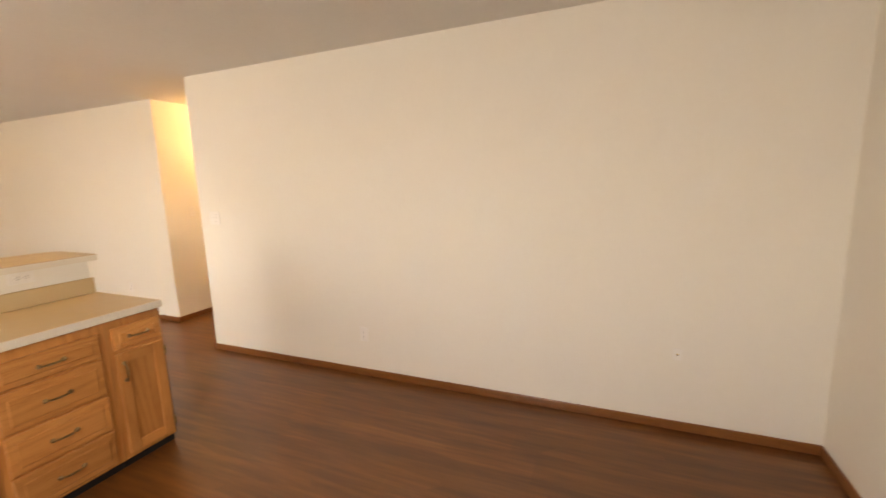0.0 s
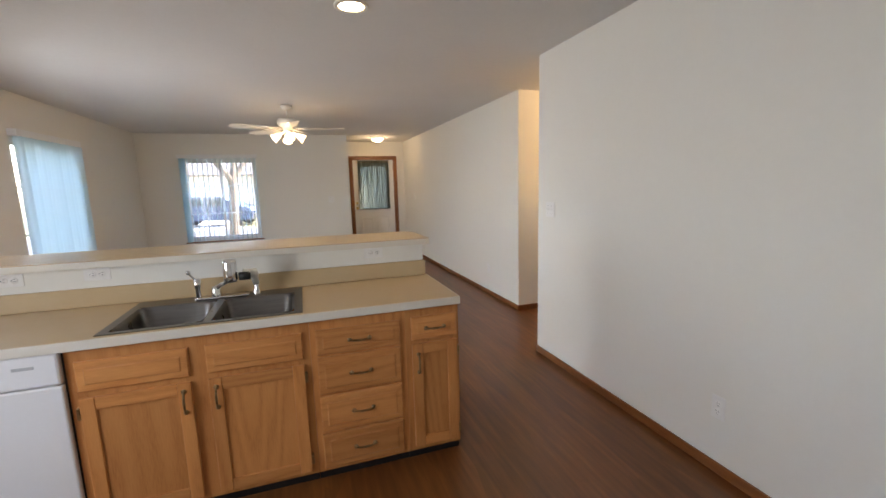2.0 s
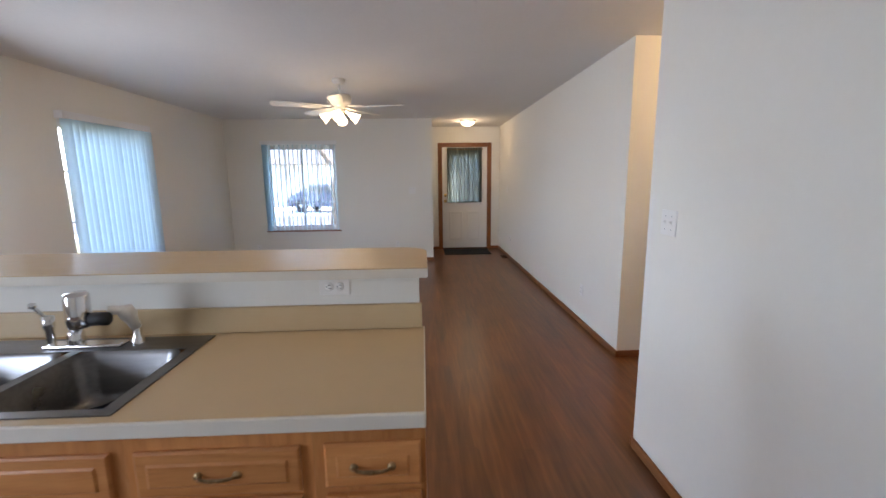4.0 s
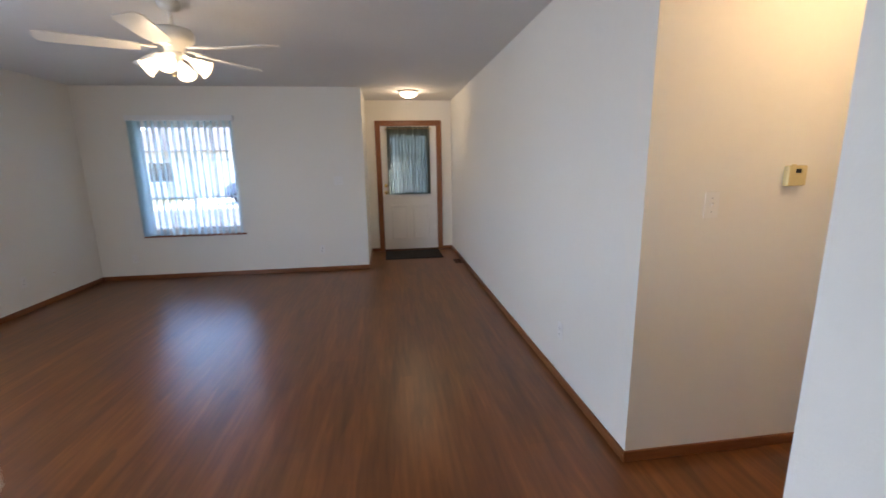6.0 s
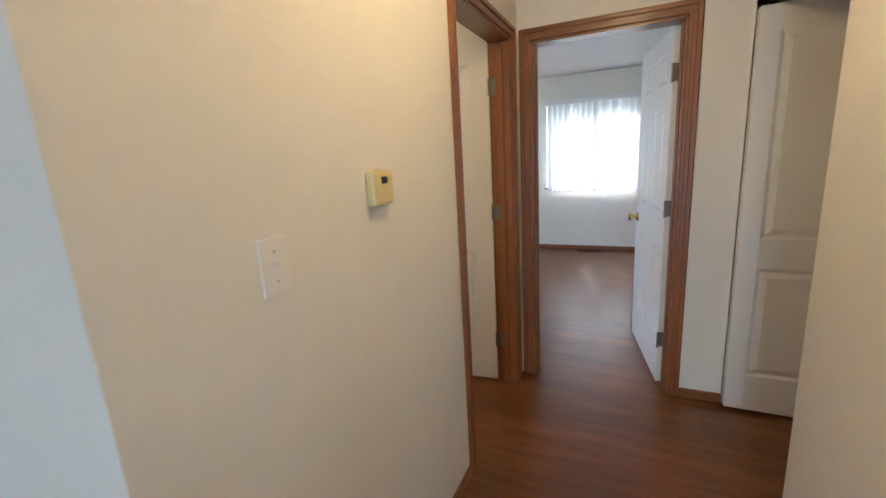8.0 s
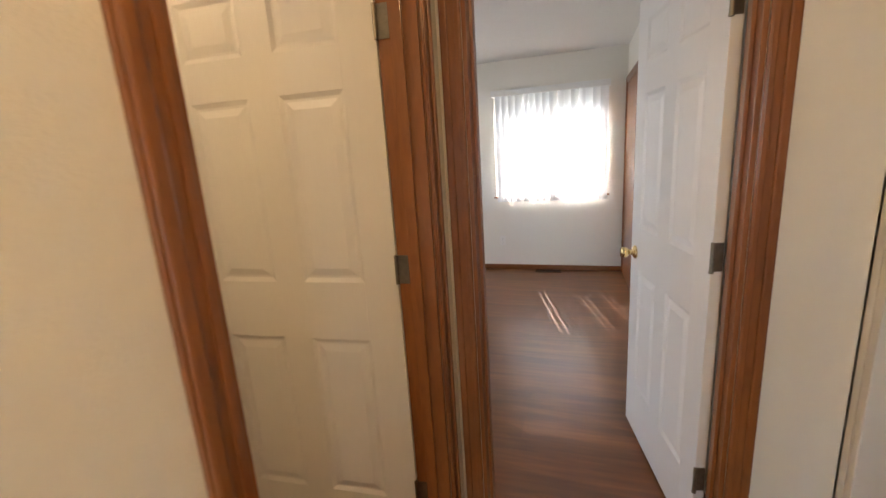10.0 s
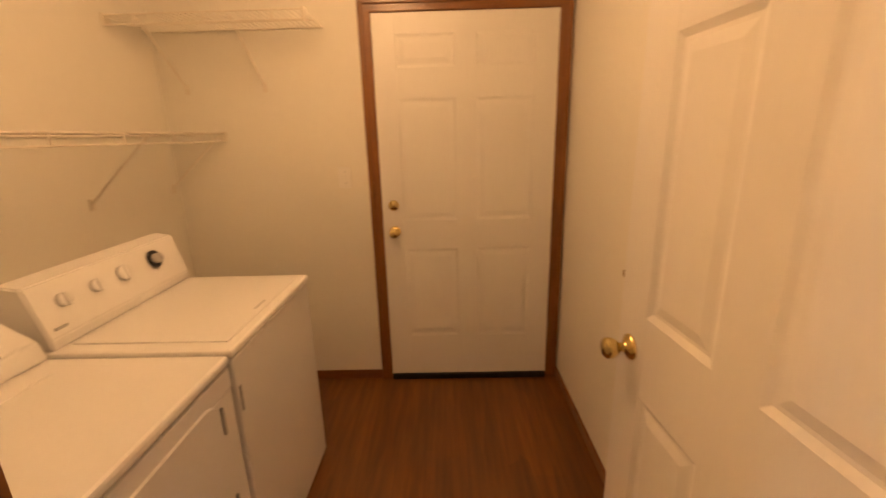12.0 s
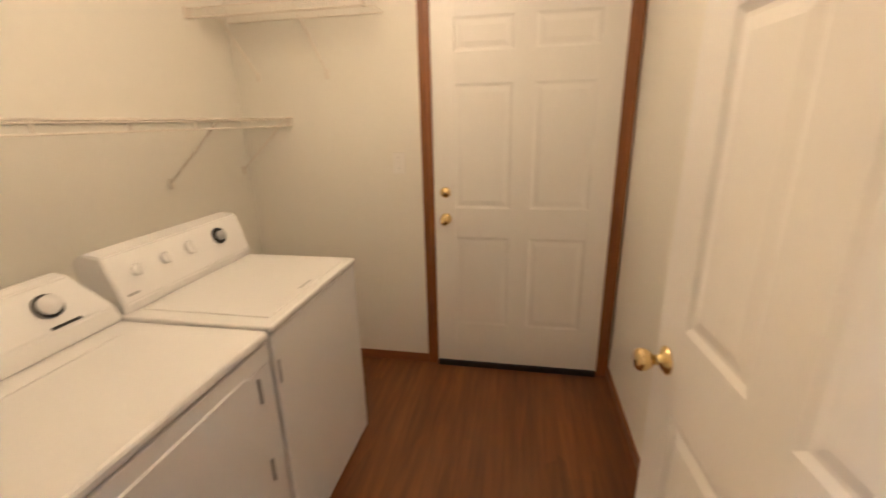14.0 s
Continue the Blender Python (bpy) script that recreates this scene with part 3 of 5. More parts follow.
# ---- windows and blinds ----
def window(name, label, a, b, z0, z1, face, out, axis, muntins=True, sill=True, mat_sill=None):
    """A two-sash sliding window set into its hole; face: the room side of the wall, out: +1 or -1 towards the outside."""
    g = thing(name, label, "window", kind="structure")

    def put(u0, v0, w0, u1, v1, w1, bm, bev=0.0):
        v0, v1 = sorted((face + out * v0, face + out * v1))
        if axis == "x":
            bx(bm, u0, v0, w0, u1, v1, w1, bev)
        else:
            bx(bm, v0, u0, w0, v1, u1, w1, bev)

    f = 0.045
    bm = B()
    put(a, 0.06, z0, a + f, 0.13, z1, bm)
    put(b - f, 0.06, z0, b, 0.13, z1, bm)
    put(a + f, 0.06, z0, b - f, 0.13, z0 + f, bm)
    put(a + f, 0.06, z1 - f, b - f, 0.13, z1, bm)
    part("window_frame", bm, VINYLW, g)
    mid = (a + b) / 2
    for u0, u1, d0 in ((a + f, mid + 0.02, 0.07), (mid - 0.02, b - f, 0.10)):
        bm = B()
        s = 0.035
        put(u0, d0, z0 + f, u0 + s, d0 + 0.022, z1 - f, bm)
        put(u1 - s, d0, z0 + f, u1, d0 + 0.022, z1 - f, bm)
        put(u0 + s, d0, z0 + f, u1 - s, d0 + 0.022, z0 + f + s, bm)
        put(u0 + s, d0, z1 - f - s, u1 - s, d0 + 0.022, z1 - f, bm)
        if muntins:
            for k in (1, 2):
                zz = z0 + (z1 - z0) * k / 3
                put(u0 + s, d0 + 0.007, zz - 0.008, u1 - s, d0 + 0.015, zz + 0.008, bm)
            put((u0 + u1) / 2 - 0.008, d0 + 0.0075, z0 + f + s, (u0 + u1) / 2 + 0.008, d0 + 0.0145, z1 - f - s, bm)
        part("sash", bm, VINYLW, g)
        bm = B()
        put(u0 + s, d0 + 0.016, z0 + f + s, u1 - s, d0 + 0.019, z1 - f - s, bm)
        p = part("pane", bm, GLASS, g)
        p.visible_shadow = False
    if sill:
        bm = B()
        put(a - 0.03, -0.025, z0 - 0.018, b + 0.03, 0.0, z0 + 0.001, bm, 0.003)
        put(a + 0.001, 0.0, z0 - 0.002, b - 0.001, 0.062, z0 + 0.0012, bm)
        part("sill", bm, mat_sill or TRIM, g, "dark stained wooden sill")
    return g


window("window_1", "white vinyl sliding window with grids, facing the street", *WIN_A, YN, 1, "x")
window("window_2", "white vinyl sliding window behind closed vertical blinds", *WIN_B, XW, -1, "y")
window("window_3", "bright white sliding window in the bedroom", *WIN_C, XE, 1, "y", muntins=False)
window("added_glass_door", "unseen sliding glass door added in the side wall for light", *ADDED_DOOR, XW, -1, "y", muntins=False, sill=False)
window("added_window_6", "unseen white sliding window placed to light the dining area", *ADDED_WIN_E, XW, -1, "y", muntins=False)
window("added_window_5", "unseen white sliding window added in the bedroom's side wall for light", *ADDED_WIN_D, 2.9, 1, "x", muntins=False)


def blind(name, label, a, b, z0, z1, face, inward, axis, turn, wobble, bunch=None, pitch=0.076, gaps=(), drop=0.015, material=None):
    """Vertical vinyl slats on a headrail just inside the wall's face. turn: degrees by which the slats are opened."""
    rnd = random.Random(name)
    g = thing(name, label, "blinds")
    y = face + inward * 0.05
    bm = B()
    if axis == "x":
        bx(bm, a - 0.02, min(face, face + inward * 0.075), z1 - 0.01, b + 0.02, max(face, face + inward * 0.075), z1 + 0.055, 0.003)
    else:
        bx(bm, min(face, face + inward * 0.075), a - 0.02, z1 - 0.01, max(face, face + inward * 0.075), b + 0.02, z1 + 0.055, 0.003)
    part("headrail", bm, VINYLW, g, "white vinyl valance")
    bm = B()
    n = 4
    w, h = 0.089, z1 - z0 - (0.014 if axis == "x" else 0.01 - drop)
    cols = []
    for i in range(n + 1):
        u = i / n - 0.5
        cols.append([bm.verts.new((u * w, 0.010 * (1 - (2 * u) ** 2), zz)) for zz in (0.0, h)])
    for p, q in zip(cols, cols[1:]):
        f = bm.faces.new((p[0], q[0], q[1], p[1]))
        f.smooth = True
    me = mesh_of("slat", bm, material or SLAT)
    places = []
    if bunch:
        places += [(a + 0.02 + 0.012 * i, 80) for i in range(bunch)]
    start = places[-1][0] + 0.05 if places else a + 0.04
    k = int((b - start) / pitch)
    places += [(start + pitch * i, turn + rnd.uniform(-wobble, wobble)) for i in range(k + 1)]
    for i, (u, t) in enumerate(places):
        t -= 57 if i in gaps else 0
        s = new("slat", me)
        s.parent = g
        if axis == "x":
            s.matrix_basis = pose(u, y, z0 + 0.004, 0, 0, t)
        else:
            s.matrix_basis = pose(y, u, z0 - drop, 0, 0, 90 + t)
    return g


blind("vertical_blind", "white vertical blinds turned open over the street window", *WIN_A, YN, -1, "x", 98, 3, 6)
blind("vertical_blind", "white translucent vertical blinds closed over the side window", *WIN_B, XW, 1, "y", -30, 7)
blind("vertical_blind", "white vertical blinds partly open over the bedroom window", *WIN_C, XE, -1, "y", 15, 3, gaps=(3, 6, 11), drop=0.06, material=SLAT_DIMMED)


# ---- kitchen peninsula ----
CX0, CX1 = -4.83, -1.545
CF, CT = -2.185, 0.880       # worktop's front edge and top
FACE = -2.150                # cabinet faces
bm = B()
bx(bm, CX0, -1.565, 0, -1.565, -1.45, 1.082)
solid("wall_pony", bm, WALL, "low painted half wall behind the sink counter", "wall", kind="structure")
def slab(pts, z0, z1, bevel=0.003):
    bm = B()
    lo = [bm.verts.new((x, y, z0)) for x, y in pts]
    hi = [bm.verts.new((x, y, z1)) for x, y in pts]
    bm.faces.new(lo)
    bm.faces.new(hi)
    for i in range(len(pts)):
        bm.faces.new((lo[i], lo[(i + 1) % len(pts)], hi[(i + 1) % len(pts)], hi[i]))
    bmesh.ops.bevel(bm, geom=[e for e in bm.edges if abs(e.verts[0].co.z - e.verts[1].co.z) < 1e-5], offset=bevel, segments=2, affect="EDGES")
    return bm


bar = thing("bar_top", "beige laminate raised breakfast bar top on the half wall", "bar top")
outline = [(CX0, -1.605), (-1.530, -1.605), (-1.530, -1.225), (-1.548, -1.185), (-1.59, -1.145), (-1.64, -1.130), (CX0, -1.130)]
part("edge_strip", slab(outline, 1.083, 1.1195), EDGE, bar, "pale laminate edge")
part("top", slab([(CX0, -1.6035), (-1.5315, -1.6035), (-1.5315, -1.2255), (-1.5492, -1.186), (-1.5908, -1.1463), (-1.6403, -1.1315), (CX0, -1.1315)], 1.118, 1.1225, 0.001), COUNTER, bar)

SX0, SX1, SY0, SY1 = -3.125, -2.335, -2.135, -1.625   # sink cutout
g = thing("worktop", "beige laminate worktop with a pale front edge around the sink", "worktop")
bm = B()
us, vs = (CX0, SX0, SX1, CX1 - 0.004), (CF + 0.012, SY0, SY1, -1.567)
grid = [[bm.verts.new((u, v, CT - 0.036)) for v in vs] for u in us]
faces = [bm.faces.new((grid[a][b], grid[a + 1][b], grid[a + 1][b + 1], grid[a][b + 1])) for a in range(3) for b in range(3) if (a, b) != (1, 1)]
up = bmesh.ops.extrude_face_region(bm, geom=faces, use_keep_orig=True)["geom"]
bmesh.ops.translate(bm, vec=(0, 0, 0.036), verts=[v for v in up if isinstance(v, bmesh.types.BMVert)])
part("top", bm, COUNTER, g)
bm = B()
bx(bm, CX0, CF, CT - 0.040, CX1, CF + 0.012, CT + 0.001, 0.004)
bx(bm, CX1 - 0.004, CF + 0.012, CT - 0.040, CX1, -1.567, CT + 0.001, 0.001)
part("edge_strip", bm, EDGE, g, "pale cream laminate edge")
bm = B()
bx(bm, CX0, -1.585, CT + 0.0005, CX1 - 0.01, -1.566, CT + 0.098, 0.004)
part("backsplash", bm, COUNTER, g, "low beige backsplash")


def sink():
    g = thing("sink", "stainless steel double-bowl sink set into the worktop", "sink", pose(0, 0, CT))
    bm = B()
    x0, x1, y0, y1 = SX0 - 0.012, SX1 + 0.012, SY0 - 0.012, SY1 + 0.012
    bowls = ((-3.098, -2.748), (-2.712, -2.362))
    b0, b1 = -2.115, -1.735
    z = 0.004
    for a in ((x0, y0, bowls[0][0], y1), (bowls[0][1], y0, bowls[1][0], y1), (bowls[1][1], y0, x1, y1)):
        bx(bm, a[0], a[1], 0.0005, a[2], a[3], z)
    for p, q in bowls:
        bx(bm, p, y0, 0.0005, q, b0, z)
        bx(bm, p, b1, 0.0005, q, y1, z)
    part("rim", bm, STEEL, g)
    for p, q in bowls:
        bm = B()
        rings = []
        for inset, zz in ((0, 0.0042), (0.012, -0.012), (0.022, -0.13), (0.05, -0.165), (0.13, -0.172)):
            ring = []
            r = 0.05
            cx0, cx1, cy0, cy1 = p + inset, q - inset, b0 + inset, b1 - inset
            r = min(r, (cx1 - cx0) / 2.2)
            for cxx, cyy, a0 in ((cx1 - r, cy1 - r, 0), (cx0 + r, cy1 - r, 90), (cx0 + r, cy0 + r, 180), (cx1 - r, cy0 + r, 270)):
                for k in range(5):
                    t = radians(a0 + k * 22.5)
                    ring.append(bm.verts.new((cxx + r * math.cos(t), cyy + r * math.sin(t), zz)))
            rings.append(ring)
        for u, v in zip(rings, rings[1:]):
            for i in range(20):
                f = bm.faces.new((u[i], u[(i + 1) % 20], v[(i + 1) % 20], v[i]))
                f.smooth = True
        bm.faces.new(rings[-1])
        part("bowl", bm, STEEL, g)
        bm = B()
        lathe(bm, [(0, -0.168), (0.04, -0.168), (0.045, -0.170), (0.046, -0.1715)], pose((p + q) / 2, (b0 + b1) / 2, 0))
        part("drain", bm, CHROME, g)
    f = thing("faucet", "chrome kitchen faucet with a water filter on its spout", "faucet", pose(-2.73, -1.685, CT + 0.004))
    bm = B()
    bx(bm, -0.13, -0.028, 0, 0.13, 0.028, 0.012, 0.005)
    part("base_plate", bm, CHROME, f)
    bm = B()
    lathe(bm, [(0.026, 0.012), (0.024, 0.05), (0.018, 0.065), (0, 0.07)], pose(-0.03, 0, 0))
    rod(bm, (-0.03, 0, 0.055), (0.07, -0.09, 0.12), 0.011, 12)
    part("spout", bm, CHROME, f)
    bm = B()
    lathe(bm, [(0, 0.10), (0.032, 0.10), (0.035, 0.115), (0.035, 0.205), (0.030, 0.215), (0, 0.216)], pose(0.06, -0.085, 0))
    part("water_filter", bm, CHROME, f, "upright chrome filter canister")
    bm = B()
    lathe(bm, [(0, 0), (0.022, 0), (0.022, 0.05), (0.015, 0.055), (0, 0.056)], pose(0.10, -0.085, 0.125, 0, 90, 0))
    part("filter_cap", bm, BLACK, f, "black filter end cap")
    bm = B()
    lathe(bm, [(0.013, 0.012), (0.013, 0.06), (0.018, 0.075), (0.018, 0.11), (0, 0.115)], pose(-0.115, 0, 0))
    rod(bm, (-0.115, 0, 0.10), (-0.15, -0.01, 0.15), 0.006)
    lathe(bm, [(0, -0.012), (0.010, -0.008), (0.012, 0), (0.010, 0.008), (0, 0.012)], pose(-0.15, -0.01, 0.152), 12)
    part("handle", bm, CHROME, f)
    s = thing("sink_sprayer", "white pull-out sink sprayer resting in its holder", "sprayer", pose(-2.56, -1.675, CT + 0.004))
    bm = B()
    lathe(bm, [(0.022, 0), (0.020, 0.02), (0.014, 0.03), (0.013, 0.07)], pose(0, 0, 0))
    part("holder", bm, CHROME, s)
    bm = B()
    lathe(bm, [(0, 0), (0.016, 0), (0.018, 0.03), (0.026, 0.06), (0.024, 0.085), (0, 0.09)], pose(0, 0, 0.06, 20, -8, 0))
    rod(bm, (0, -0.015, 0.13), (-0.055, -0.045, 0.138), 0.016, 12)
    part("spray_head", bm, PLATE, s)


sink()


def pull(parent, x, y, z, upright=False):
    """A bronze bail pull with leaf ends, 0.1 m long."""
    m = pose(x, y, z, 0, 90 if upright else 0, 0)
    bm = B()
    n = 10
    prev = None
    for i in range(n + 1):
        u = -0.048 + 0.096 * i / n
        p = m @ Vector((u, -0.008 - 0.014 * math.cos(u / 0.048 * math.pi / 2) ** 0.6 if abs(u) < 0.0479 else -0.004, 0))
        if prev is not None:
            rod(bm, prev, p, 0.0038 + 0.002 * (1 - abs(u) / 0.048), 6)
        prev = p
    for u in (-0.048, 0.048):
        lathe(bm, [(0, 0), (0.011, 0), (0.011, 0.003), (0.006, 0.008), (0, 0.009)], m @ pose(u, 0, 0, 90, 0, 0), 10)
    part("handle", bm, BRONZE, parent, "antique bronze pull")


def raised_front(name, parent, x0, x1, z0, z1, door=False):
    """A drawer or door front of oak, proud of the face frame."""
    d = 0.019
    y = FACE - d
    w = 0.055 if door else 0.02
    if door:
        bm = B()
        bx(bm, x0 + w - 0.004, y + 0.009, z0 + w - 0.004, x1 - w + 0.004, FACE - 0.001, z1 - w + 0.004)
        ob = part(name, bm, OAK, parent)
        for a in ((x0, z0, x0 + w, z1), (x1 - w, z0, x1, z1)):
            bm = B()
            bx(bm, a[0], y, a[1], a[2], FACE - 0.0005, a[3], 0.004)
            part("stile", bm, OAK, ob)
        for a in ((x0 + w, z0, x1 - w, z0 + w), (x0 + w, z1 - w, x1 - w, z1)):
            bm = B()
            bx(bm, a[0], y + 0.0006, a[1], a[2], FACE - 0.0005, a[3], 0.003)
            part("rail", bm, OAK_X, ob)
        return ob
    bm = B()
    r = []
    for inset, yy in ((0, FACE - 0.0005), (0, y + 0.010), (0.006, y + 0.005), (0.030, y + 0.0042), (0.036, y + 0.0)):
        r.append([bm.verts.new(c) for c in ((x0 + inset, yy, z0 + inset), (x1 - inset, yy, z0 + inset), (x1 - inset, yy, z1 - inset), (x0 + inset, yy, z1 - inset))])
    for p, q in zip(r, r[1:]):
        for i in range(4):
            bm.faces.new((p[i], p[(i + 1) % 4], q[(i + 1) % 4], q[i]))
    bm.faces.new(r[-1])
    return part(name, bm, OAK_X, parent)


def cab_hinge(parent, x, z):
    bm = B()
    bx(bm, x - 0.006, FACE - 0.021, z - 0.025, x + 0.006, FACE - 0.0005, z + 0.025, 0.002)
    part("hinge", bm, BRONZE, parent)


def base_cabinet(name, label, x0, x1, stiles, rails):
    """The carcass with a face frame of stiles (x0, x1) and rails (x0, x1, z0, z1) and a recessed dark plinth."""
    g = thing(name, label, "cabinet", group="oak base cabinets")
    bm = B()
    t = 0.018
    bx(bm, x0, FACE + 0.019, 0.052, x0 + t, -1.57, CT - 0.040)
    bx(bm, x1 - t, FACE + 0.019, 0.052, x1, -1.57, CT - 0.040)
    bx(bm, x0 + t, FACE + 0.019, 0.052, x1 - t, -1.57, 0.07)
    bx(bm, x0 + t, -1.59, 0.07, x1 - t, -1.57, CT - 0.041)
    part("body", bm, OAK, g)
    bm = B()
    for a, b in stiles:
        bx(bm, a, FACE, 0.05, b, FACE + 0.019, CT - 0.040)
    for a, b, c, d in rails:
        bx(bm, a, FACE + 0.0004, c, b, FACE + 0.0186, d)
    part("face_frame", bm, OAK, g)
    bm = B()
    bx(bm, x0 + 0.001, FACE + 0.022, 0.0, x1 - 0.001, FACE + 0.034, 0.054)
    part("plinth", bm, BLACK, g, "black recessed toe kick")
    return g


top_rail = (0.762, CT - 0.0405)
g = base_cabinet("sink_cabinet", "honey oak sink base cabinet with two doors and false drawers", -3.245, -2.302,
                 ((-3.245, -3.20), (-2.825, -2.725), (-2.345, -2.302)),
                 ((-3.20, -2.345, *top_rail), (-3.20, -2.345, 0.62, 0.67), (-3.20, -2.345, 0.05, 0.085)))
for a, b, hx, px in ((-3.214, -2.808, -3.219, -2.838), (-2.742, -2.334, -2.329, -2.712)):
    raised_front("false_drawer", g, a, b, 0.655, 0.785)
    dr = raised_front("door", g, a, b, 0.075, 0.63, True)
    pull(dr, px, FACE - 0.019, 0.545, True)
    cab_hinge(dr, hx, 0.565)
    cab_hinge(dr, hx, 0.14)
g = base_cabinet("drawer_cabinet", "honey oak base cabinet with four drawers", -2.301, -1.8355, ((-2.301, -2.262), (-1.877, -1.8355)),
                 ((-2.262, -1.877, *top_rail), (-2.262, -1.877, 0.64, 0.67), (-2.262, -1.877, 0.44, 0.47), (-2.262, -1.877, 0.24, 0.27), (-2.262, -1.877, 0.05, 0.085)))
for a, b in ((0.66, 0.786), (0.46, 0.648), (0.262, 0.448), (0.068, 0.25)):
    dr = raised_front("drawer", g, -2.275, -1.866, a, b)
    pull(dr, -2.07, FACE - 0.019, (a + b) / 2)
g = base_cabinet("narrow_cabinet", "narrow honey oak base cabinet with one drawer and one door", -1.835, -1.548, ((-1.835, -1.79), (-1.58, -1.548)),
                 ((-1.79, -1.58, *top_rail), (-1.79, -1.58, 0.63, 0.68), (-1.79, -1.58, 0.05, 0.085)))
dr = raised_front("drawer", g, -1.806, -1.560, 0.668, 0.79)
pull(dr, -1.683, FACE - 0.019, 0.729)
dr = raised_front("door", g, -1.806, -1.560, 0.078, 0.648, True)
pull(dr, -1.775, FACE - 0.019, 0.545, True)
cab_hinge(dr, -1.556, 0.585)
cab_hinge(dr, -1.556, 0.14)

g = thing("dishwasher", "white built-in dishwasher under the worktop", "dishwasher")
bm = B()
bx(bm, -3.852, FACE + 0.03, 0.10, -3.25, -1.58, CT - 0.041)
part("body", bm, ENAMEL, g)
bm = B()
bx(bm, -3.850, FACE - 0.022, 0.11, -3.253, FACE + 0.029, 0.70, 0.008)
part("door", bm, ENAMEL, g)
bm = B()
bx(bm, -3.850, FACE - 0.026, 0.705, -3.253, FACE + 0.029, 0.842, 0.010)
part("control_panel", bm, ENAMEL, g)
bm = B()
bx(bm, -3.40, FACE - 0.0275, 0.785, -3.33, FACE - 0.0255, 0.797)
part("badge", bm, GREY, g)
bm = B()
bx(bm, -3.845, FACE + 0.06, 0.0, -3.256, FACE + 0.075, 0.105)
part("toe_kick", bm, BLACK, g)
# Black strip in the gap, with the gap's shade put into its colour.
bm = B()
bx(bm, -3.2515, FACE - 0.002, 0.0, -3.2455, -1.58, CT - 0.041)
solid("gap_shade_strip", bm, BLACK, "black strip standing in for the shaded gap between dishwasher and cabinet", "strip", kind="structure")


# ---- sockets and switches ----
def plate(name, label, at, w=0.070, h=0.115, kind_of="outlet", gangs=1, mat=None):
    """A wall plate in its own xz plane, facing -y."""
    g = thing(name, label, "outlet" if kind_of == "outlet" else "switch" if kind_of == "switch" else "wall plate", at)
    bm = B()
    bx(bm, -w / 2, -0.005, -h / 2, w / 2, 0.0005, h / 2, 0.002)
    part("plate", bm, mat or PLATE, g)
    if kind_of == "outlet":
        for dz in (-0.020, 0.020):
            bm = B()
            lathe(bm, [(0, 0.0075), (0.015, 0.0075), (0.0165, 0.006), (0.0165, 0.003)], pose(0, 0, dz, 90, 0, 0), 16)
            s = part("socket", bm, mat or PLATE, g)
            bm = B()
            for dx in (-0.006, 0.006):
                bx(bm, dx - 0.001, -0.0082, dz - 0.002, dx + 0.001, -0.0072, dz + 0.007)
            bx(bm, -0.002, -0.0082, dz - 0.011, 0.002, -0.0072, dz - 0.007)
            part("slot", bm, BLACK, s)
    elif kind_of == "switch":
        for i in range(gangs):
            dx = (i - (gangs - 1) / 2) * 0.046
            bm = B()
            bx(bm, dx - 0.005, -0.0065, -0.012, dx + 0.005, -0.004, 0.012)
            bx(bm, dx - 0.004, -0.016, 0.000, dx + 0.004, -0.005, 0.008, 0.001)
            part("toggle", bm, PLATE, g)
            for dz in (-0.030, 0.030):
                bm = B()
                lathe(bm, [(0, 0.0065), (0.003, 0.006), (0.0035, 0.0045)], pose(dx, 0, dz, 90, 0, 0), 8)
                part("screw", bm, GREY, g)
    else:
        bm = B()
        lathe(bm, [(0, 0.012), (0.005, 0.012), (0.006, 0.004)], pose(0, 0, 0, 90, 0, 0), 10)
        part("jack", bm, BRASS, g)
    return g


FN, FE, FWs, FS = 0, 90, -90, 180   # plates facing -y, +x, -x, +y
plate("outlet", "white double outlet on the dining wall", pose(XD, -2.78, 0.34, 0, 0, FWs), mat=PLATE)
plate("cable_jack", "small white cable jack plate on the dining wall", pose(XD, -4.92, 0.47, 0, 0, FWs), 0.045, 0.07, "jack")
plate("light_switch", "white double toggle switch at the dining wall's end", pose(XD, -1.296, 1.239, 0, 0, FWs), 0.116, 0.115, "switch", 2)
plate("outlet", "white outlet low on the long living room wall", pose(0, 0.795, 0.35, 0, 0, FWs))
plate("outlet", "white outlet low on the long wall near the entry", pose(0, 4.2, 0.36, 0, 0, FWs))
plate("light_switch", "white toggle switch high on the long wall by the entry", pose(0, 4.5, 1.24, 0, 0, FWs), 0.07, 0.115, "switch")
plate("light_switch", "white single toggle switch below the thermostat", pose(0.318, 0, 1.243, 0, 0, FN), 0.070, 0.115, "switch")
plate("light_switch", "white switch plate on the window wall", pose(-1.727, YN, 1.24, 0, 0, FN), 0.116, 0.115, "switch", 2)
plate("outlet", "white outlet on the wall under the switch", pose(-2.005, YN, 0.305, 0, 0, FN))
plate("outlet", "white outlet near the living room corner", pose(-4.40, YN, 0.28, 0, 0, FN))
for y, k in ((2.60, "outlet"), (3.015, "outlet")):
    plate("outlet", "white outlet low on the side wall", pose(XW, y, 0.32, 0, 0, FE), kind_of=k)
plate("cable_jack", "white cable jack on the side wall", pose(XW, 3.42, 0.32, 0, 0, FE), 0.045, 0.07, "jack")
plate("outlet", "white double outlet set sideways in the half wall", pose(-1.885, -1.565, 1.048, 0, 90, 0), 0.066, 0.115)
plate("outlet", "white outlet set sideways above the sink", pose(-3.32, -1.565, 1.048, 0, 90, 0), 0.066, 0.115)
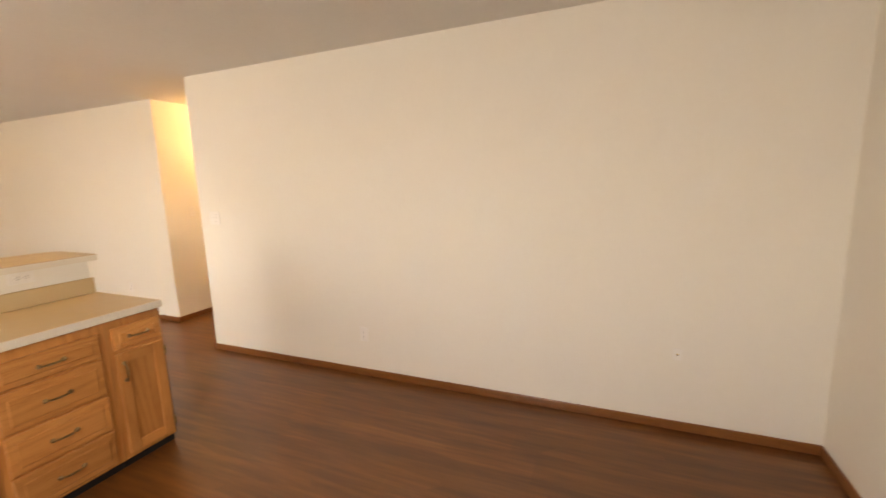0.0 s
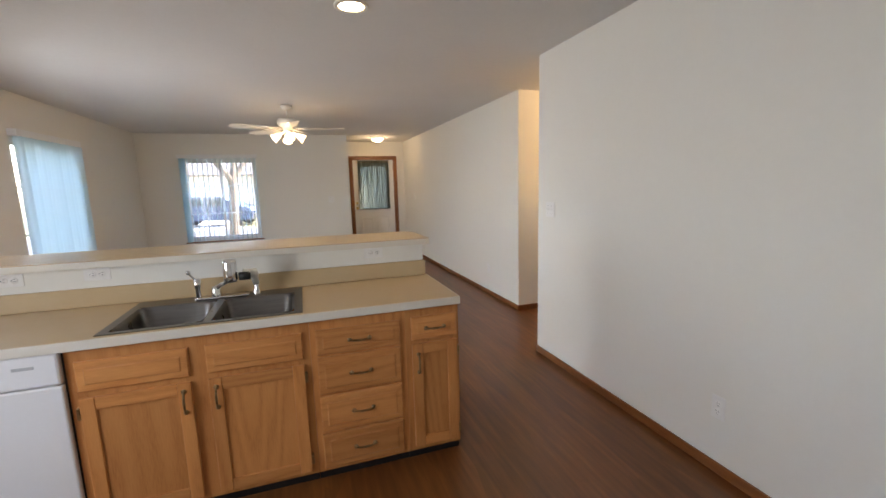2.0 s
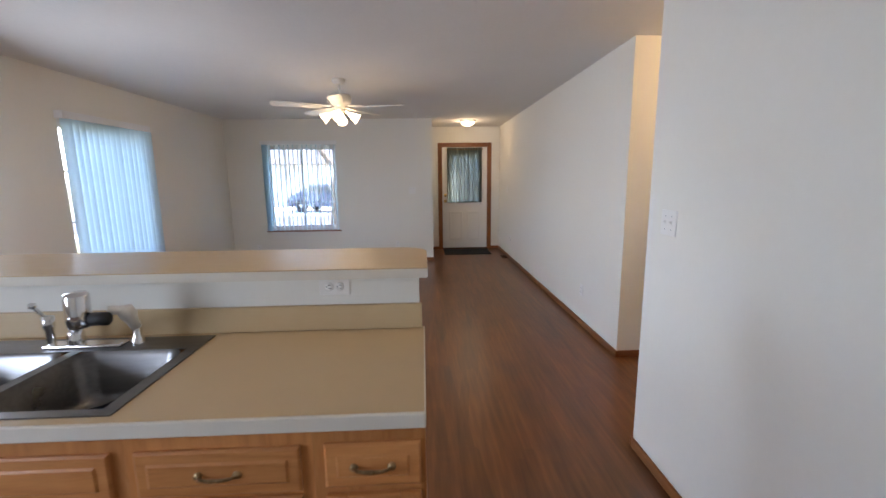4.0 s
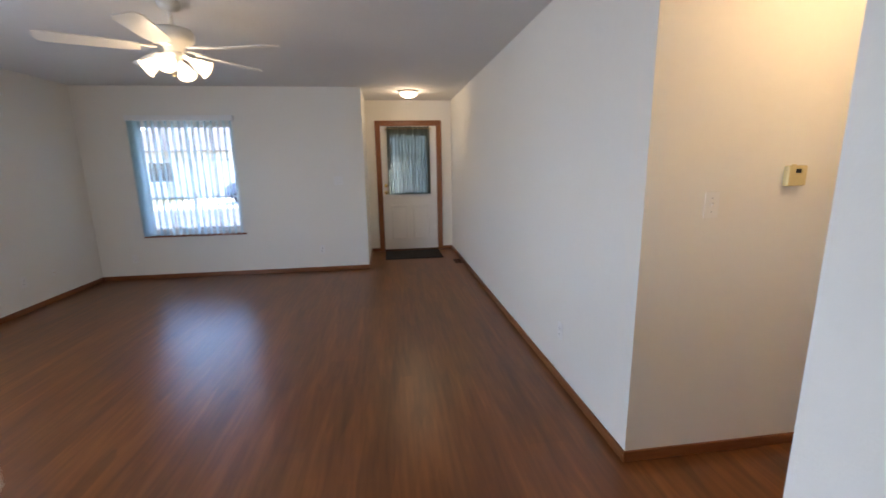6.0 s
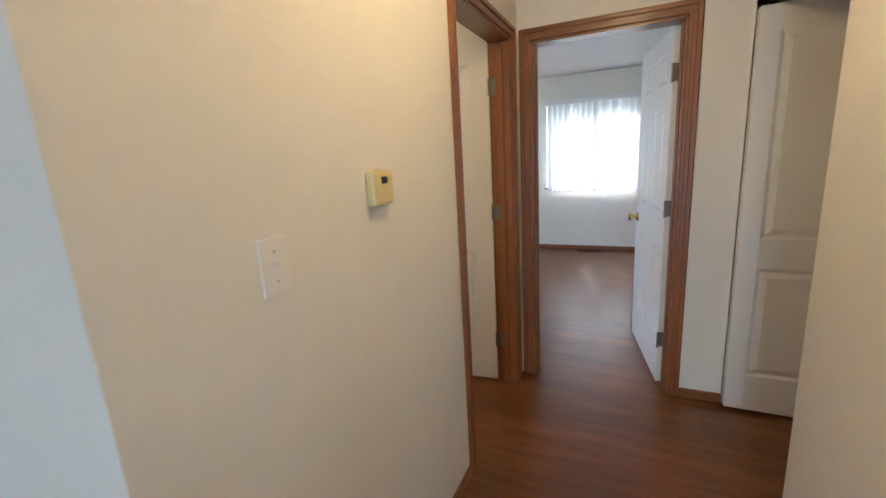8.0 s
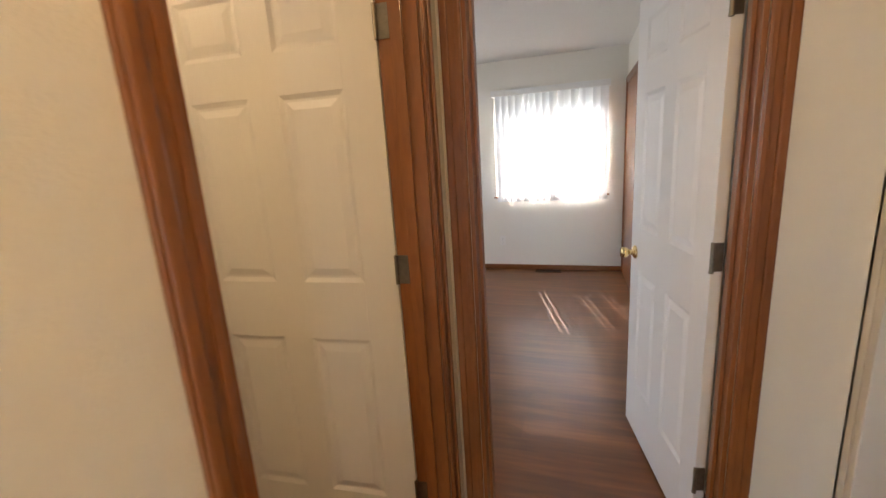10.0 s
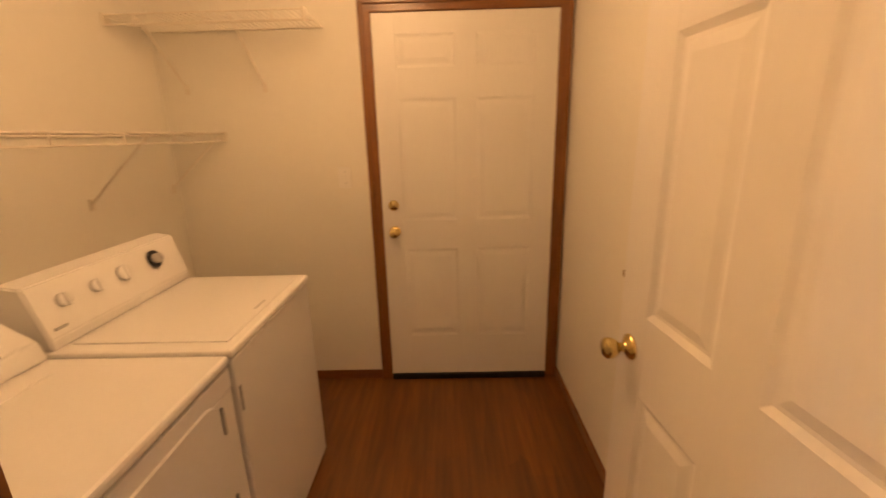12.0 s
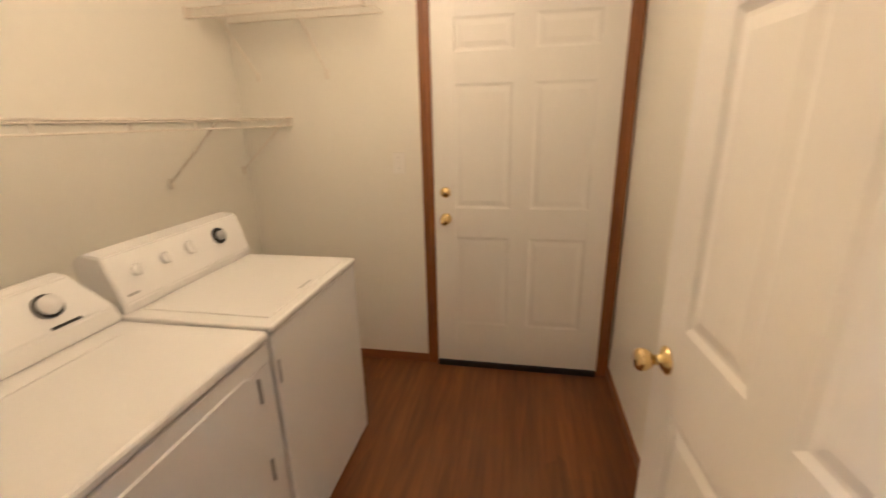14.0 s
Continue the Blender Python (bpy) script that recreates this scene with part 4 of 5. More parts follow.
plate("outlet", "white outlet set sideways by the dishwasher", pose(-3.68, -1.565, 1.048, 0, 90, 0), 0.066, 0.115)
plate("outlet", "white outlet on the bedroom wall under the window", pose(XE, 0.48, 0.36, 0, 0, FWs))
plate("light_switch", "white toggle switch beside the laundry exit door", pose(1.047, YG, 1.25, 0, 0, FN), 0.07, 0.115, "switch")

g = thing("thermostat", "yellowed beige thermostat with a small dark display", "thermostat", pose(0.70, 0, 1.362, 0, 0, 0))
bm = B()
bx(bm, -0.048, -0.028, -0.045, 0.048, 0.0005, 0.045, 0.007)
part("body", bm, CREAM, g)
bm = B()
bx(bm, -0.012, -0.0295, 0.012, 0.014, -0.0275, 0.030)
part("display", bm, BLACK, g)
bm = B()
bx(bm, 0.024, -0.031, 0.014, 0.038, -0.0275, 0.028, 0.001)
bx(bm, -0.02, -0.022, 0.0445, -0.006, -0.010, 0.050, 0.001)
part("button", bm, CREAM, g)


# ---- floor vents ----
def floor_vent(label, x, y, l, w, turn):
    g = thing("floor_vent", label, "vent", pose(x, y, 0.0, 0, 0, turn))
    bm = B()
    bx(bm, -l / 2, -w / 2, 0, l / 2, -w / 2 + 0.012, 0.006, 0.002)
    bx(bm, -l / 2, w / 2 - 0.012, 0, l / 2, w / 2, 0.006, 0.002)
    bx(bm, -l / 2, -w / 2 + 0.012, 0, -l / 2 + 0.012, w / 2 - 0.012, 0.006, 0.002)
    bx(bm, l / 2 - 0.012, -w / 2 + 0.012, 0, l / 2, w / 2 - 0.012, 0.006, 0.002)
    part("frame", bm, VENT, g)
    # Black sheet under the slats stands in for the duct's shade.
    bm = B()
    bx(bm, -l / 2 + 0.01, -w / 2 + 0.01, 0, l / 2 - 0.01, w / 2 - 0.01, 0.0015)
    part("duct_shade", bm, BLACK, g)
    n = int((l - 0.03) / 0.016)
    for i in range(n):
        bm = B()
        x0 = -l / 2 + 0.018 + i * 0.016
        bx(bm, x0, -w / 2 + 0.011, 0.0015, x0 + 0.005, w / 2 - 0.011, 0.005)
        part("slat", bm, VENT, g)


floor_vent("brown metal floor vent beside the front door", -0.075, 4.38, 0.25, 0.11, 90)
floor_vent("brown metal floor vent under the bedroom window", 5.94, -0.07, 0.30, 0.11, 90)
floor_vent("dark metal floor vent by the laundry wall", 2.165, 1.165, 0.25, 0.11, 90)


# ---- ceiling fan ----
def ceiling_fan(x, y):
    g = thing("ceiling_fan", "white five-blade ceiling fan with four lit glass shades", "ceiling fan", pose(x, y, H))
    bm = B()
    lathe(bm, [(0, 0), (0.065, 0), (0.065, -0.02), (0.05, -0.045), (0.018, -0.055), (0.0, -0.056)], Matrix())
    part("canopy", bm, FANW, g)
    bm = B()
    rod(bm, (0, 0, -0.05), (0, 0, -0.15), 0.012, 14)
    part("downrod", bm, FANW, g)
    bm = B()
    lathe(bm, [(0, -0.135), (0.04, -0.14), (0.105, -0.155), (0.118, -0.175), (0.118, -0.215), (0.10, -0.24), (0.06, -0.25), (0.055, -0.29), (0, -0.295)], Matrix(), 32)
    part("motor_housing", bm, FANW, g)
    for i in range(5):
        m = pose(0, 0, 0, 0, 0, -12 + 72 * i)
        bm = B()
        outline = [(0.18, -0.045), (0.28, -0.060), (0.615, -0.068), (0.655, -0.052), (0.665, 0), (0.655, 0.052), (0.615, 0.068), (0.28, 0.060), (0.18, 0.045)]
        tilt = m @ pose(0, 0, -0.272, 10, 0, 0)
        top = [bm.verts.new(tilt @ Vector((a, b, 0.003))) for a, b in outline]
        bot = [bm.verts.new(tilt @ Vector((a, b, -0.003))) for a, b in outline]
        bm.faces.new(top)
        bm.faces.new(bot)
        for k in range(len(outline)):
            bm.faces.new((top[k], top[(k + 1) % len(outline)], bot[(k + 1) % len(outline)], bot[k]))
        blade = part("blade", bm, FANW, g)
        bm = B()
        bx(bm, 0.09, -0.016, -0.268, 0.24, 0.016, -0.260, 0.002, m)
        part("blade_iron", bm, FANW, blade)
    bm = B()
    lathe(bm, [(0, -0.285), (0.05, -0.287), (0.06, -0.30), (0.045, -0.325), (0.015, -0.34), (0, -0.341)], Matrix())
    part("light_kit", bm, FANW, g)
    for i in range(4):
        m = pose(0, 0, -0.305, 0, 0, 5 + 90 * i) @ pose(0.062, 0, -0.012, 0, 122, 0)
        bm = B()
        lathe(bm, [(0.012, -0.01), (0.014, 0.03), (0.024, 0.045), (0.040, 0.085), (0.046, 0.115), (0.058, 0.135), (0.056, 0.135), (0.043, 0.113), (0.037, 0.085), (0.02, 0.045)], m)
        s = part("glass_shade", bm, FROST, g, "lit frosted bell glass shade")
        s.visible_shadow = False
        bm = B()
        lathe(bm, [(0.012, 0.045), (0.022, 0.075), (0.026, 0.095), (0.018, 0.115), (0, 0.12)], m, 14)
        b = part("bulb", bm, BULB, s)
        b.visible_shadow = False
    for dx, l in ((0.03, 0.12), (-0.03, 0.16)):
        bm = B()
        rod(bm, (dx, 0.02, -0.33), (dx, 0.02, -0.33 - l * 0.5), 0.0015, 6)
        lathe(bm, [(0, -0.012), (0.006, -0.006), (0.005, 0.008), (0, 0.012)], pose(dx, 0.02, -0.34 - l * 0.5), 8)
        part("pull_chain", bm, BRASS, g)


ceiling_fan(-2.37, 1.35)


def dome_light(label, x, y, r=0.14):
    g = thing("ceiling_light", label, "ceiling light", pose(x, y, H))
    bm = B()
    lathe(bm, [(0, 0), (r, 0), (r, -0.012), (r - 0.012, -0.020), (r - 0.02, -0.020)], Matrix(), 32)
    part("rim", bm, FANW, g)
    bm = B()
    lathe(bm, [(r - 0.016, -0.016), (r - 0.02, -0.045), (r - 0.05, -0.075), (r - 0.09, -0.088), (0, -0.094)], Matrix(), 32)
    s = part("glass_shade", bm, FROST, g, "lit opal glass dome")
    s.visible_shadow = False


dome_light("lit opal glass dome light on the entry ceiling", -0.728, 4.50)
dome_light("lit opal glass dome light on the hall ceiling", 0.75, -0.56)
dome_light("lit opal glass dome light on the laundry ceiling", 1.25, 1.10)
g = thing("recessed_light", "round recessed ceiling downlight, lit", "ceiling light", pose(-1.95, -1.67, H))
bm = B()
lathe(bm, [(0.095, -0.0005), (0.095, -0.006), (0.072, -0.008), (0.070, -0.004)], Matrix(), 28)
part("trim_ring", bm, FANW, g)
bm = B()
lathe(bm, [(0.071, -0.003), (0.05, -0.006), (0, -0.007)], Matrix(), 28)
part("lens", bm, BULB, g, "glowing lamp face").visible_shadow = False


# ---- laundry ----
def washer():
    x0, x1, y0, y1 = 0.345, 1.0, 0.940, 1.594
    g = thing("washing_machine", "white top-loading washing machine with four console knobs", "washing machine")
    bm = B()
    bx(bm, x0, y0, 0.02, x1, y1, 0.872, 0.008)
    part("body", bm, ENAMEL, g)
    bm = B()
    bx(bm, x0, y0 - 0.003, 0.876, x1 + 0.006, y1 + 0.003, 0.902, 0.009)
    top = part("top", bm, ENAMEL, g)
    bm = B()
    bx(bm, x0 + 0.17, y0 + 0.05, 0.9015, x1 - 0.03, y1 - 0.05, 0.9065, 0.004)
    part("lid", bm, ENAMEL, top)
    bm = B()
    bx(bm, x1 - 0.06, y0 + 0.28, 0.9055, x1 - 0.05, y0 + 0.36, 0.908, 0.001)
    part("lid_grip", bm, GREY, top)
    bm = B()
    prof = [(x0 + 0.155, 0.9025), (x0 + 0.155, 0.935), (x0 + 0.11, 1.09), (x0 + 0.04, 1.10), (x0, 1.08), (x0, 0.9025)]
    a = [bm.verts.new((x, y0 + 0.004, z)) for x, z in prof]
    b = [bm.verts.new((x, y1 - 0.004, z)) for x, z in prof]
    bm.faces.new(a)
    bm.faces.new(b)
    for i in range(len(prof)):
        bm.faces.new((a[i], a[(i + 1) % len(prof)], b[(i + 1) % len(prof)], b[i]))
    bmesh.ops.bevel(bm, geom=bm.edges[:], offset=0.005, segments=2, affect="EDGES")
    con = part("console", bm, ENAMEL, g, "sloping control console")
    slope = math.degrees(math.atan2(0.155, -0.045)) - 90
    for y, z, big in ((y0 + 0.095, 1.025, 0.021), (y0 + 0.215, 1.025, 0.021), (y0 + 0.335, 1.028, 0.026), (y0 + 0.495, 1.03, 0.034)):
        x = x0 + 0.155 - (z - 0.935) * 0.045 / 0.155 + 0.001
        m = pose(x, y, z, 0, 90 - slope, 0)
        if big > 0.03:
            bm = B()
            lathe(bm, [(0, 0.001), (big, 0.001), (big, 0.008), (big - 0.012, 0.010), (0, 0.0102)], m)
            dial = part("dial_ring", bm, BLACK, con, "black dial ring")
            bm = B()
            lathe(bm, [(0.020, 0.009), (0.018, 0.026), (0, 0.027)], m)
            part("dial", bm, GREY, con)
        else:
            bm = B()
            lathe(bm, [(0, 0), (big, 0), (big, 0.012), (big - 0.004, 0.016), (0, 0.0162)], m)
            bx(bm, -big, -0.005, 0.014, big, 0.005, 0.024, 0.002, m)
            part("knob", bm, ENAMEL, con)
    bm = B()
    bx(bm, x0 + 0.150, y0 + 0.03, 0.955, x0 + 0.153, y0 + 0.07, 0.963)
    part("badge", bm, GREY, con)
    bm = B()
    bx(bm, x1 - 0.002, y0 + 0.012, 0.70, x1 + 0.004, y0 + 0.022, 0.78, 0.001)
    part("side_clip", bm, GREY, g)
    for dx in (0.05, x1 - x0 - 0.05):
        for dy in (0.05, y1 - y0 - 0.05):
            bm = B()
            cyl(bm, 0.02, 0.02, 0.021, pose(x0 + dx, y0 + dy, 0), 10)
            part("foot", bm, BLACK, g)


def dryer():
    x0, x1, y0, y1 = 0.335, 1.0, 0.242, 0.926
    g = thing("clothes_dryer", "white front-loading clothes dryer with one round dial", "dryer")
    bm = B()
    bx(bm, x0, y0, 0.02, x1 - 0.012, y1, 0.862, 0.006)
    part("body", bm, ENAMEL, g)
    bm = B()
    bx(bm, x0, y0 - 0.002, 0.866, x1 + 0.002, y1 + 0.002, 0.896, 0.010)
    part("top", bm, ENAMEL, g)
    bm = B()
    bx(bm, x0 + 0.16, y1 - 0.42, 0.8955, x0 + 0.25, y1 - 0.08, 0.8985, 0.002)
    part("lint_cover", bm, ENAMEL, g)
    bm = B()
    bx(bm, x1 - 0.0125, y0 + 0.004, 0.03, x1 - 0.004, y1 - 0.004, 0.80, 0.004)
    bx(bm, x1 - 0.0125, y0 + 0.004, 0.803, x1 - 0.001, y1 - 0.004, 0.8615, 0.004)
    part("front_panel", bm, ENAMEL, g)
    # rounded door
    bm = B()
    dy0, dy1, dz0, dz1, r = y0 + 0.045, y1 - 0.085, 0.24, 0.818, 0.055
    rings = []
    for inset, x in ((0, x1 - 0.006), (0.001, x1 - 0.001), (0.006, x1 + 0.003)):
        ring = []
        for cy, cz, a0 in ((dy1 - r, dz1 - r, 0), (dy0 + r, dz1 - r, 90), (dy0 + r, dz0 + r, 180), (dy1 - r, dz0 + r, 270)):
            for k in range(7):
                t = radians(a0 + k * 15)
                ring.append(bm.verts.new((x, cy + (r - inset) * math.cos(t), cz + (r - inset) * math.sin(t))))
        rings.append(ring)
    for p, q in zip(rings, rings[1:]):
        for i in range(len(p)):
            bm.faces.new((p[i], p[(i + 1) % len(p)], q[(i + 1) % len(p)], q[i]))
    bm.faces.new(rings[-1])
    door = part("door", bm, ENAMEL, g, "round-cornered white dryer door")
    bm = B()
    lathe(bm, [(0, 0.003), (0.029, 0.003), (0.032, 0.0)], pose(x1 + 0.003, dy0 + 0.07, 0.775, 0, 90, 0))
    lg = part("badge", bm, DARK, door, "dark oval badge with pale strokes")
    bm = B()
    for k in (-1, 0, 1):
        bx(bm, x1 + 0.0055, dy0 + 0.07 + k * 0.013 - 0.003, 0.760, x1 + 0.007, dy0 + 0.07 + k * 0.013 + 0.002, 0.790)
    part("stroke", bm, PLATE, lg)
    bm = B()
    bx(bm, x1 + 0.0025, dy0 + 0.05, 0.50, x1 + 0.026, dy0 + 0.078, 0.64, 0.006)
    part("handle", bm, ENAMEL, door)
    for z in (0.70, 0.42):
        bm = B()
        bx(bm, x1 - 0.003, dy1 + 0.008, z, x1 + 0.006, dy1 + 0.016, z + 0.08, 0.001)
        part("hinge", bm, GREY, g)
    bm = B()
    prof = [(x0 + 0.175, 0.897), (x0 + 0.16, 0.95), (x0 + 0.085, 1.062), (x0 + 0.05, 1.072), (x0, 1.06), (x0, 0.897)]
    a = [bm.verts.new((x, y0 + 0.002, z)) for x, z in prof]
    b = [bm.verts.new((x - (0.008 if z > 1 else 0), y1 - 0.002 - (0.05 if z > 1 else 0.0), z)) for x, z in prof]
    bm.faces.new(a)
    bm.faces.new(b)
    for i in range(len(prof)):
        bm.faces.new((a[i], a[(i + 1) % len(prof)], b[(i + 1) % len(prof)], b[i]))
    bmesh.ops.bevel(bm, geom=bm.edges[:], offset=0.007, segments=2, affect="EDGES")
    con = part("console", bm, ENAMEL, g, "sloping control console")
    m = pose(x0 + 0.121, y1 - 0.155, 1.011, 0, 56, 0)
    bm = B()
    lathe(bm, [(0.028, 0.0), (0.036, 0.002), (0.036, 0.006), (0.028, 0.007)], m)
    part("dial_ring", bm, BLACK, con)
    bm = B()
    lathe(bm, [(0.028, 0), (0.026, 0.022), (0, 0.024)], m)
    part("dial", bm, ENAMEL, con)
    bm = B()
    bx(bm, -0.004, -0.05, 0.0, 0.004, 0.03, 0.003, 0, pose(x0 + 0.155, y1 - 0.135, 0.958, 0, 56, 0))
    part("badge", bm, BLACK, con)
    for dx in (0.05, 0.62):
        for dy in (0.05, 0.65):
            bm = B()
            cyl(bm, 0.02, 0.02, 0.021, pose(x0 + dx, y0 + dy, 0), 10)
            part("foot", bm, BLACK, g)


washer()
dryer()


def wire_shelf(label, wall_at, l, depth, brackets, at):
    """A vinyl-coated wire shelf: local x along the wall, y out from it."""
    g = thing("wire_shelf", label, "shelf", at)
    bm = B()
    n = int(l / 0.027)
    rod(bm, (0, 0.004, 0), (0, depth, 0), 0.0022, 5)
    wire = mesh_of("wire", bm, WIREW)
    bm = B()
    rod(bm, (0, depth, 0.003), (0, depth + 0.003, -0.038), 0.0045, 6)
    tie = mesh_of("tie", bm, WIREW)
    for i in range(n + 1):
        for name, me in (("wire", wire), ("tie", tie))[:2 if i % 11 == 5 else 1]:
            o = new(name, me)
            o.parent, o.location = g, (i * l / n, 0, 0)
    for y, z in ((0.006, -0.004), (depth * 0.5, -0.005), (depth, 0.003), (depth + 0.003, -0.038)):
        bm = B()
        rod(bm, (0, y, z), (l, y, z), 0.0038, 8)
        part("rail", bm, WIREW, g)
    for x in brackets:
        bm = B()
        rod(bm, (x, depth - 0.01, -0.012), (x, 0.006, -0.275), 0.0055, 8)
        bx(bm, x - 0.011, 0.0, -0.305, x + 0.011, 0.010, -0.255, 0.003)
        part("bracket", bm, WIREW, g)
    for x in (0, l):
        bm = B()
        bx(bm, x - 0.006, depth - 0.03, -0.04, x + 0.006, depth + 0.012, 0.012, 0.003)
        part("end_clip", bm, WIREW, g)
    return g


wire_shelf("white wire shelf on diagonal brackets above washer and dryer", 0, 2.09, 0.305, (0.05, 0.59, 1.41, 1.97), pose(T, YG - 0.008, 1.498, 0, 0, -90))
wire_shelf("short white wire shelf high beside the exit door", 0, 0.88, 0.305, (0.33, 0.74), pose(1.0, YG, 2.005, 0, 0, 180))
bm = B()
lathe(bm, [(0, 0), (0.026, 0), (0.028, 0.006), (0.016, 0.016), (0.014, 0.024), (0, 0.025)], pose(XB, 1.335, 0.965, 0, -90, 0))
solid("wall_door_stop", bm, BRONZE, "small round dark door stop on the laundry wall", "door stop")


# ---- outdoors ----
bm = B()
bx(bm, -400, -400, -0.6, 400, 400, -0.35)
solid("ground", bm, GRASS, "flat lawn reaching to the horizon", "ground", kind="structure")
bm = B()
bx(bm, -60, 12, -0.36, 60, 18, -0.335)
solid("road", bm, ASPHALT, "grey asphalt street", "road", kind="structure")
bm = B()
bx(bm, -12.0, 18, -0.36, -5.5, 26, -0.33)
bx(bm, -60, 10, -0.36, 60, 11.4, -0.33)
solid("pavement", bm, CONCRETE, "pale concrete driveway and walk", "pavement", kind="structure")


def neighbour(x, y, w, garage):
    g = thing("house", "single-storey tan house with a grey roof across the street", "house", pose(x, y, -0.35))
    bm = B()
    bx(bm, 0, 0, 0, w, 8, 2.9)
    part("wall", bm, SIDING, g)
    bm = B()
    v = [bm.verts.new(c) for c in ((-0.5, -0.6, 2.8), (w + 0.5, -0.6, 2.8), (w + 0.5, 8.6, 2.8), (-0.5, 8.6, 2.8), (-0.5, 4, 4.8), (w + 0.5, 4, 4.8))]
    for f in ((0, 1, 5, 4), (2, 3, 4, 5), (0, 4, 3), (1, 2, 5), (0, 3, 2, 1)):
        bm.faces.new([v[i] for i in f])
    part("roof", bm, ROOFING, g)
    bm = B()
    for k in range(4):
        bx(bm, garage, -0.05, 0.02 + k * 0.54, garage + 2.6, -0.005, 0.54 + k * 0.54, 0.01)
    part("garage_door", bm, GREY, g)
    for a in (0.8, w - 2.2):
        if abs(a - garage) > 2.7:
            bm = B()
            bx(bm, a, -0.06, 0.9, a + 1.4, -0.004, 2.2, 0.01)
            win = part("window", bm, VINYLW, g)
            bm = B()
            bx(bm, a + 0.08, -0.07, 0.98, a + 1.32, -0.055, 2.12)
            part("pane", bm, DARKGLASS, win)


neighbour(-16, 26, 14, 6.6)
neighbour(6, 26, 13, 1.0)


def car(x, y, turn):
    g = thing("parked_car", "dark blue car parked across the street", "car", pose(x, y, -0.33, 0, 0, turn))
    bm = B()
    prof = [(-2.2, 0.3), (-2.25, 0.75), (-2.0, 0.95), (-1.4, 1.0), (-0.8, 1.5), (0.8, 1.52), (1.5, 1.02), (2.1, 0.9), (2.25, 0.65), (2.2, 0.3)]
    a = [bm.verts.new((u, -0.85, z)) for u, z in prof]
    b = [bm.verts.new((u, 0.85, z)) for u, z in prof]
    bm.faces.new(a)
    bm.faces.new(b)
    for i in range(len(prof)):
        bm.faces.new((a[i], a[(i + 1) % len(prof)], b[(i + 1) % len(prof)], b[i]))
    bmesh.ops.bevel(bm, geom=bm.edges[:], offset=0.06, segments=2, affect="EDGES")
    part("body", bm, CARPAINT, g)
    for s in (-0.86, 0.86):
        for u0, u1 in ((-0.95, -0.05), (0.05, 0.95)):
            bm = B()
            bx(bm, u0, s - 0.01, 1.04, u1, s + 0.01, 1.42, 0.01)
            part("side_window", bm, DARKGLASS, g)
        for u in (-1.4, 1.4):
            bm = B()
            lathe(bm, [(0.2, -0.1), (0.33, -0.1), (0.34, 0.0), (0.33, 0.1), (0.2, 0.1)], pose(u, s * 0.93, 0.34, 90, 0, 0))
            wh = part("wheel", bm, RUBBER, g)
            bm = B()
            lathe(bm, [(0, -0.08), (0.2, -0.09), (0.2, 0.09), (0, 0.08)], pose(u, s * 0.93, 0.34, 90, 0, 0))
            part("rim", bm, STEEL, wh)


car(-6.6, 20.5, 90 + 75)


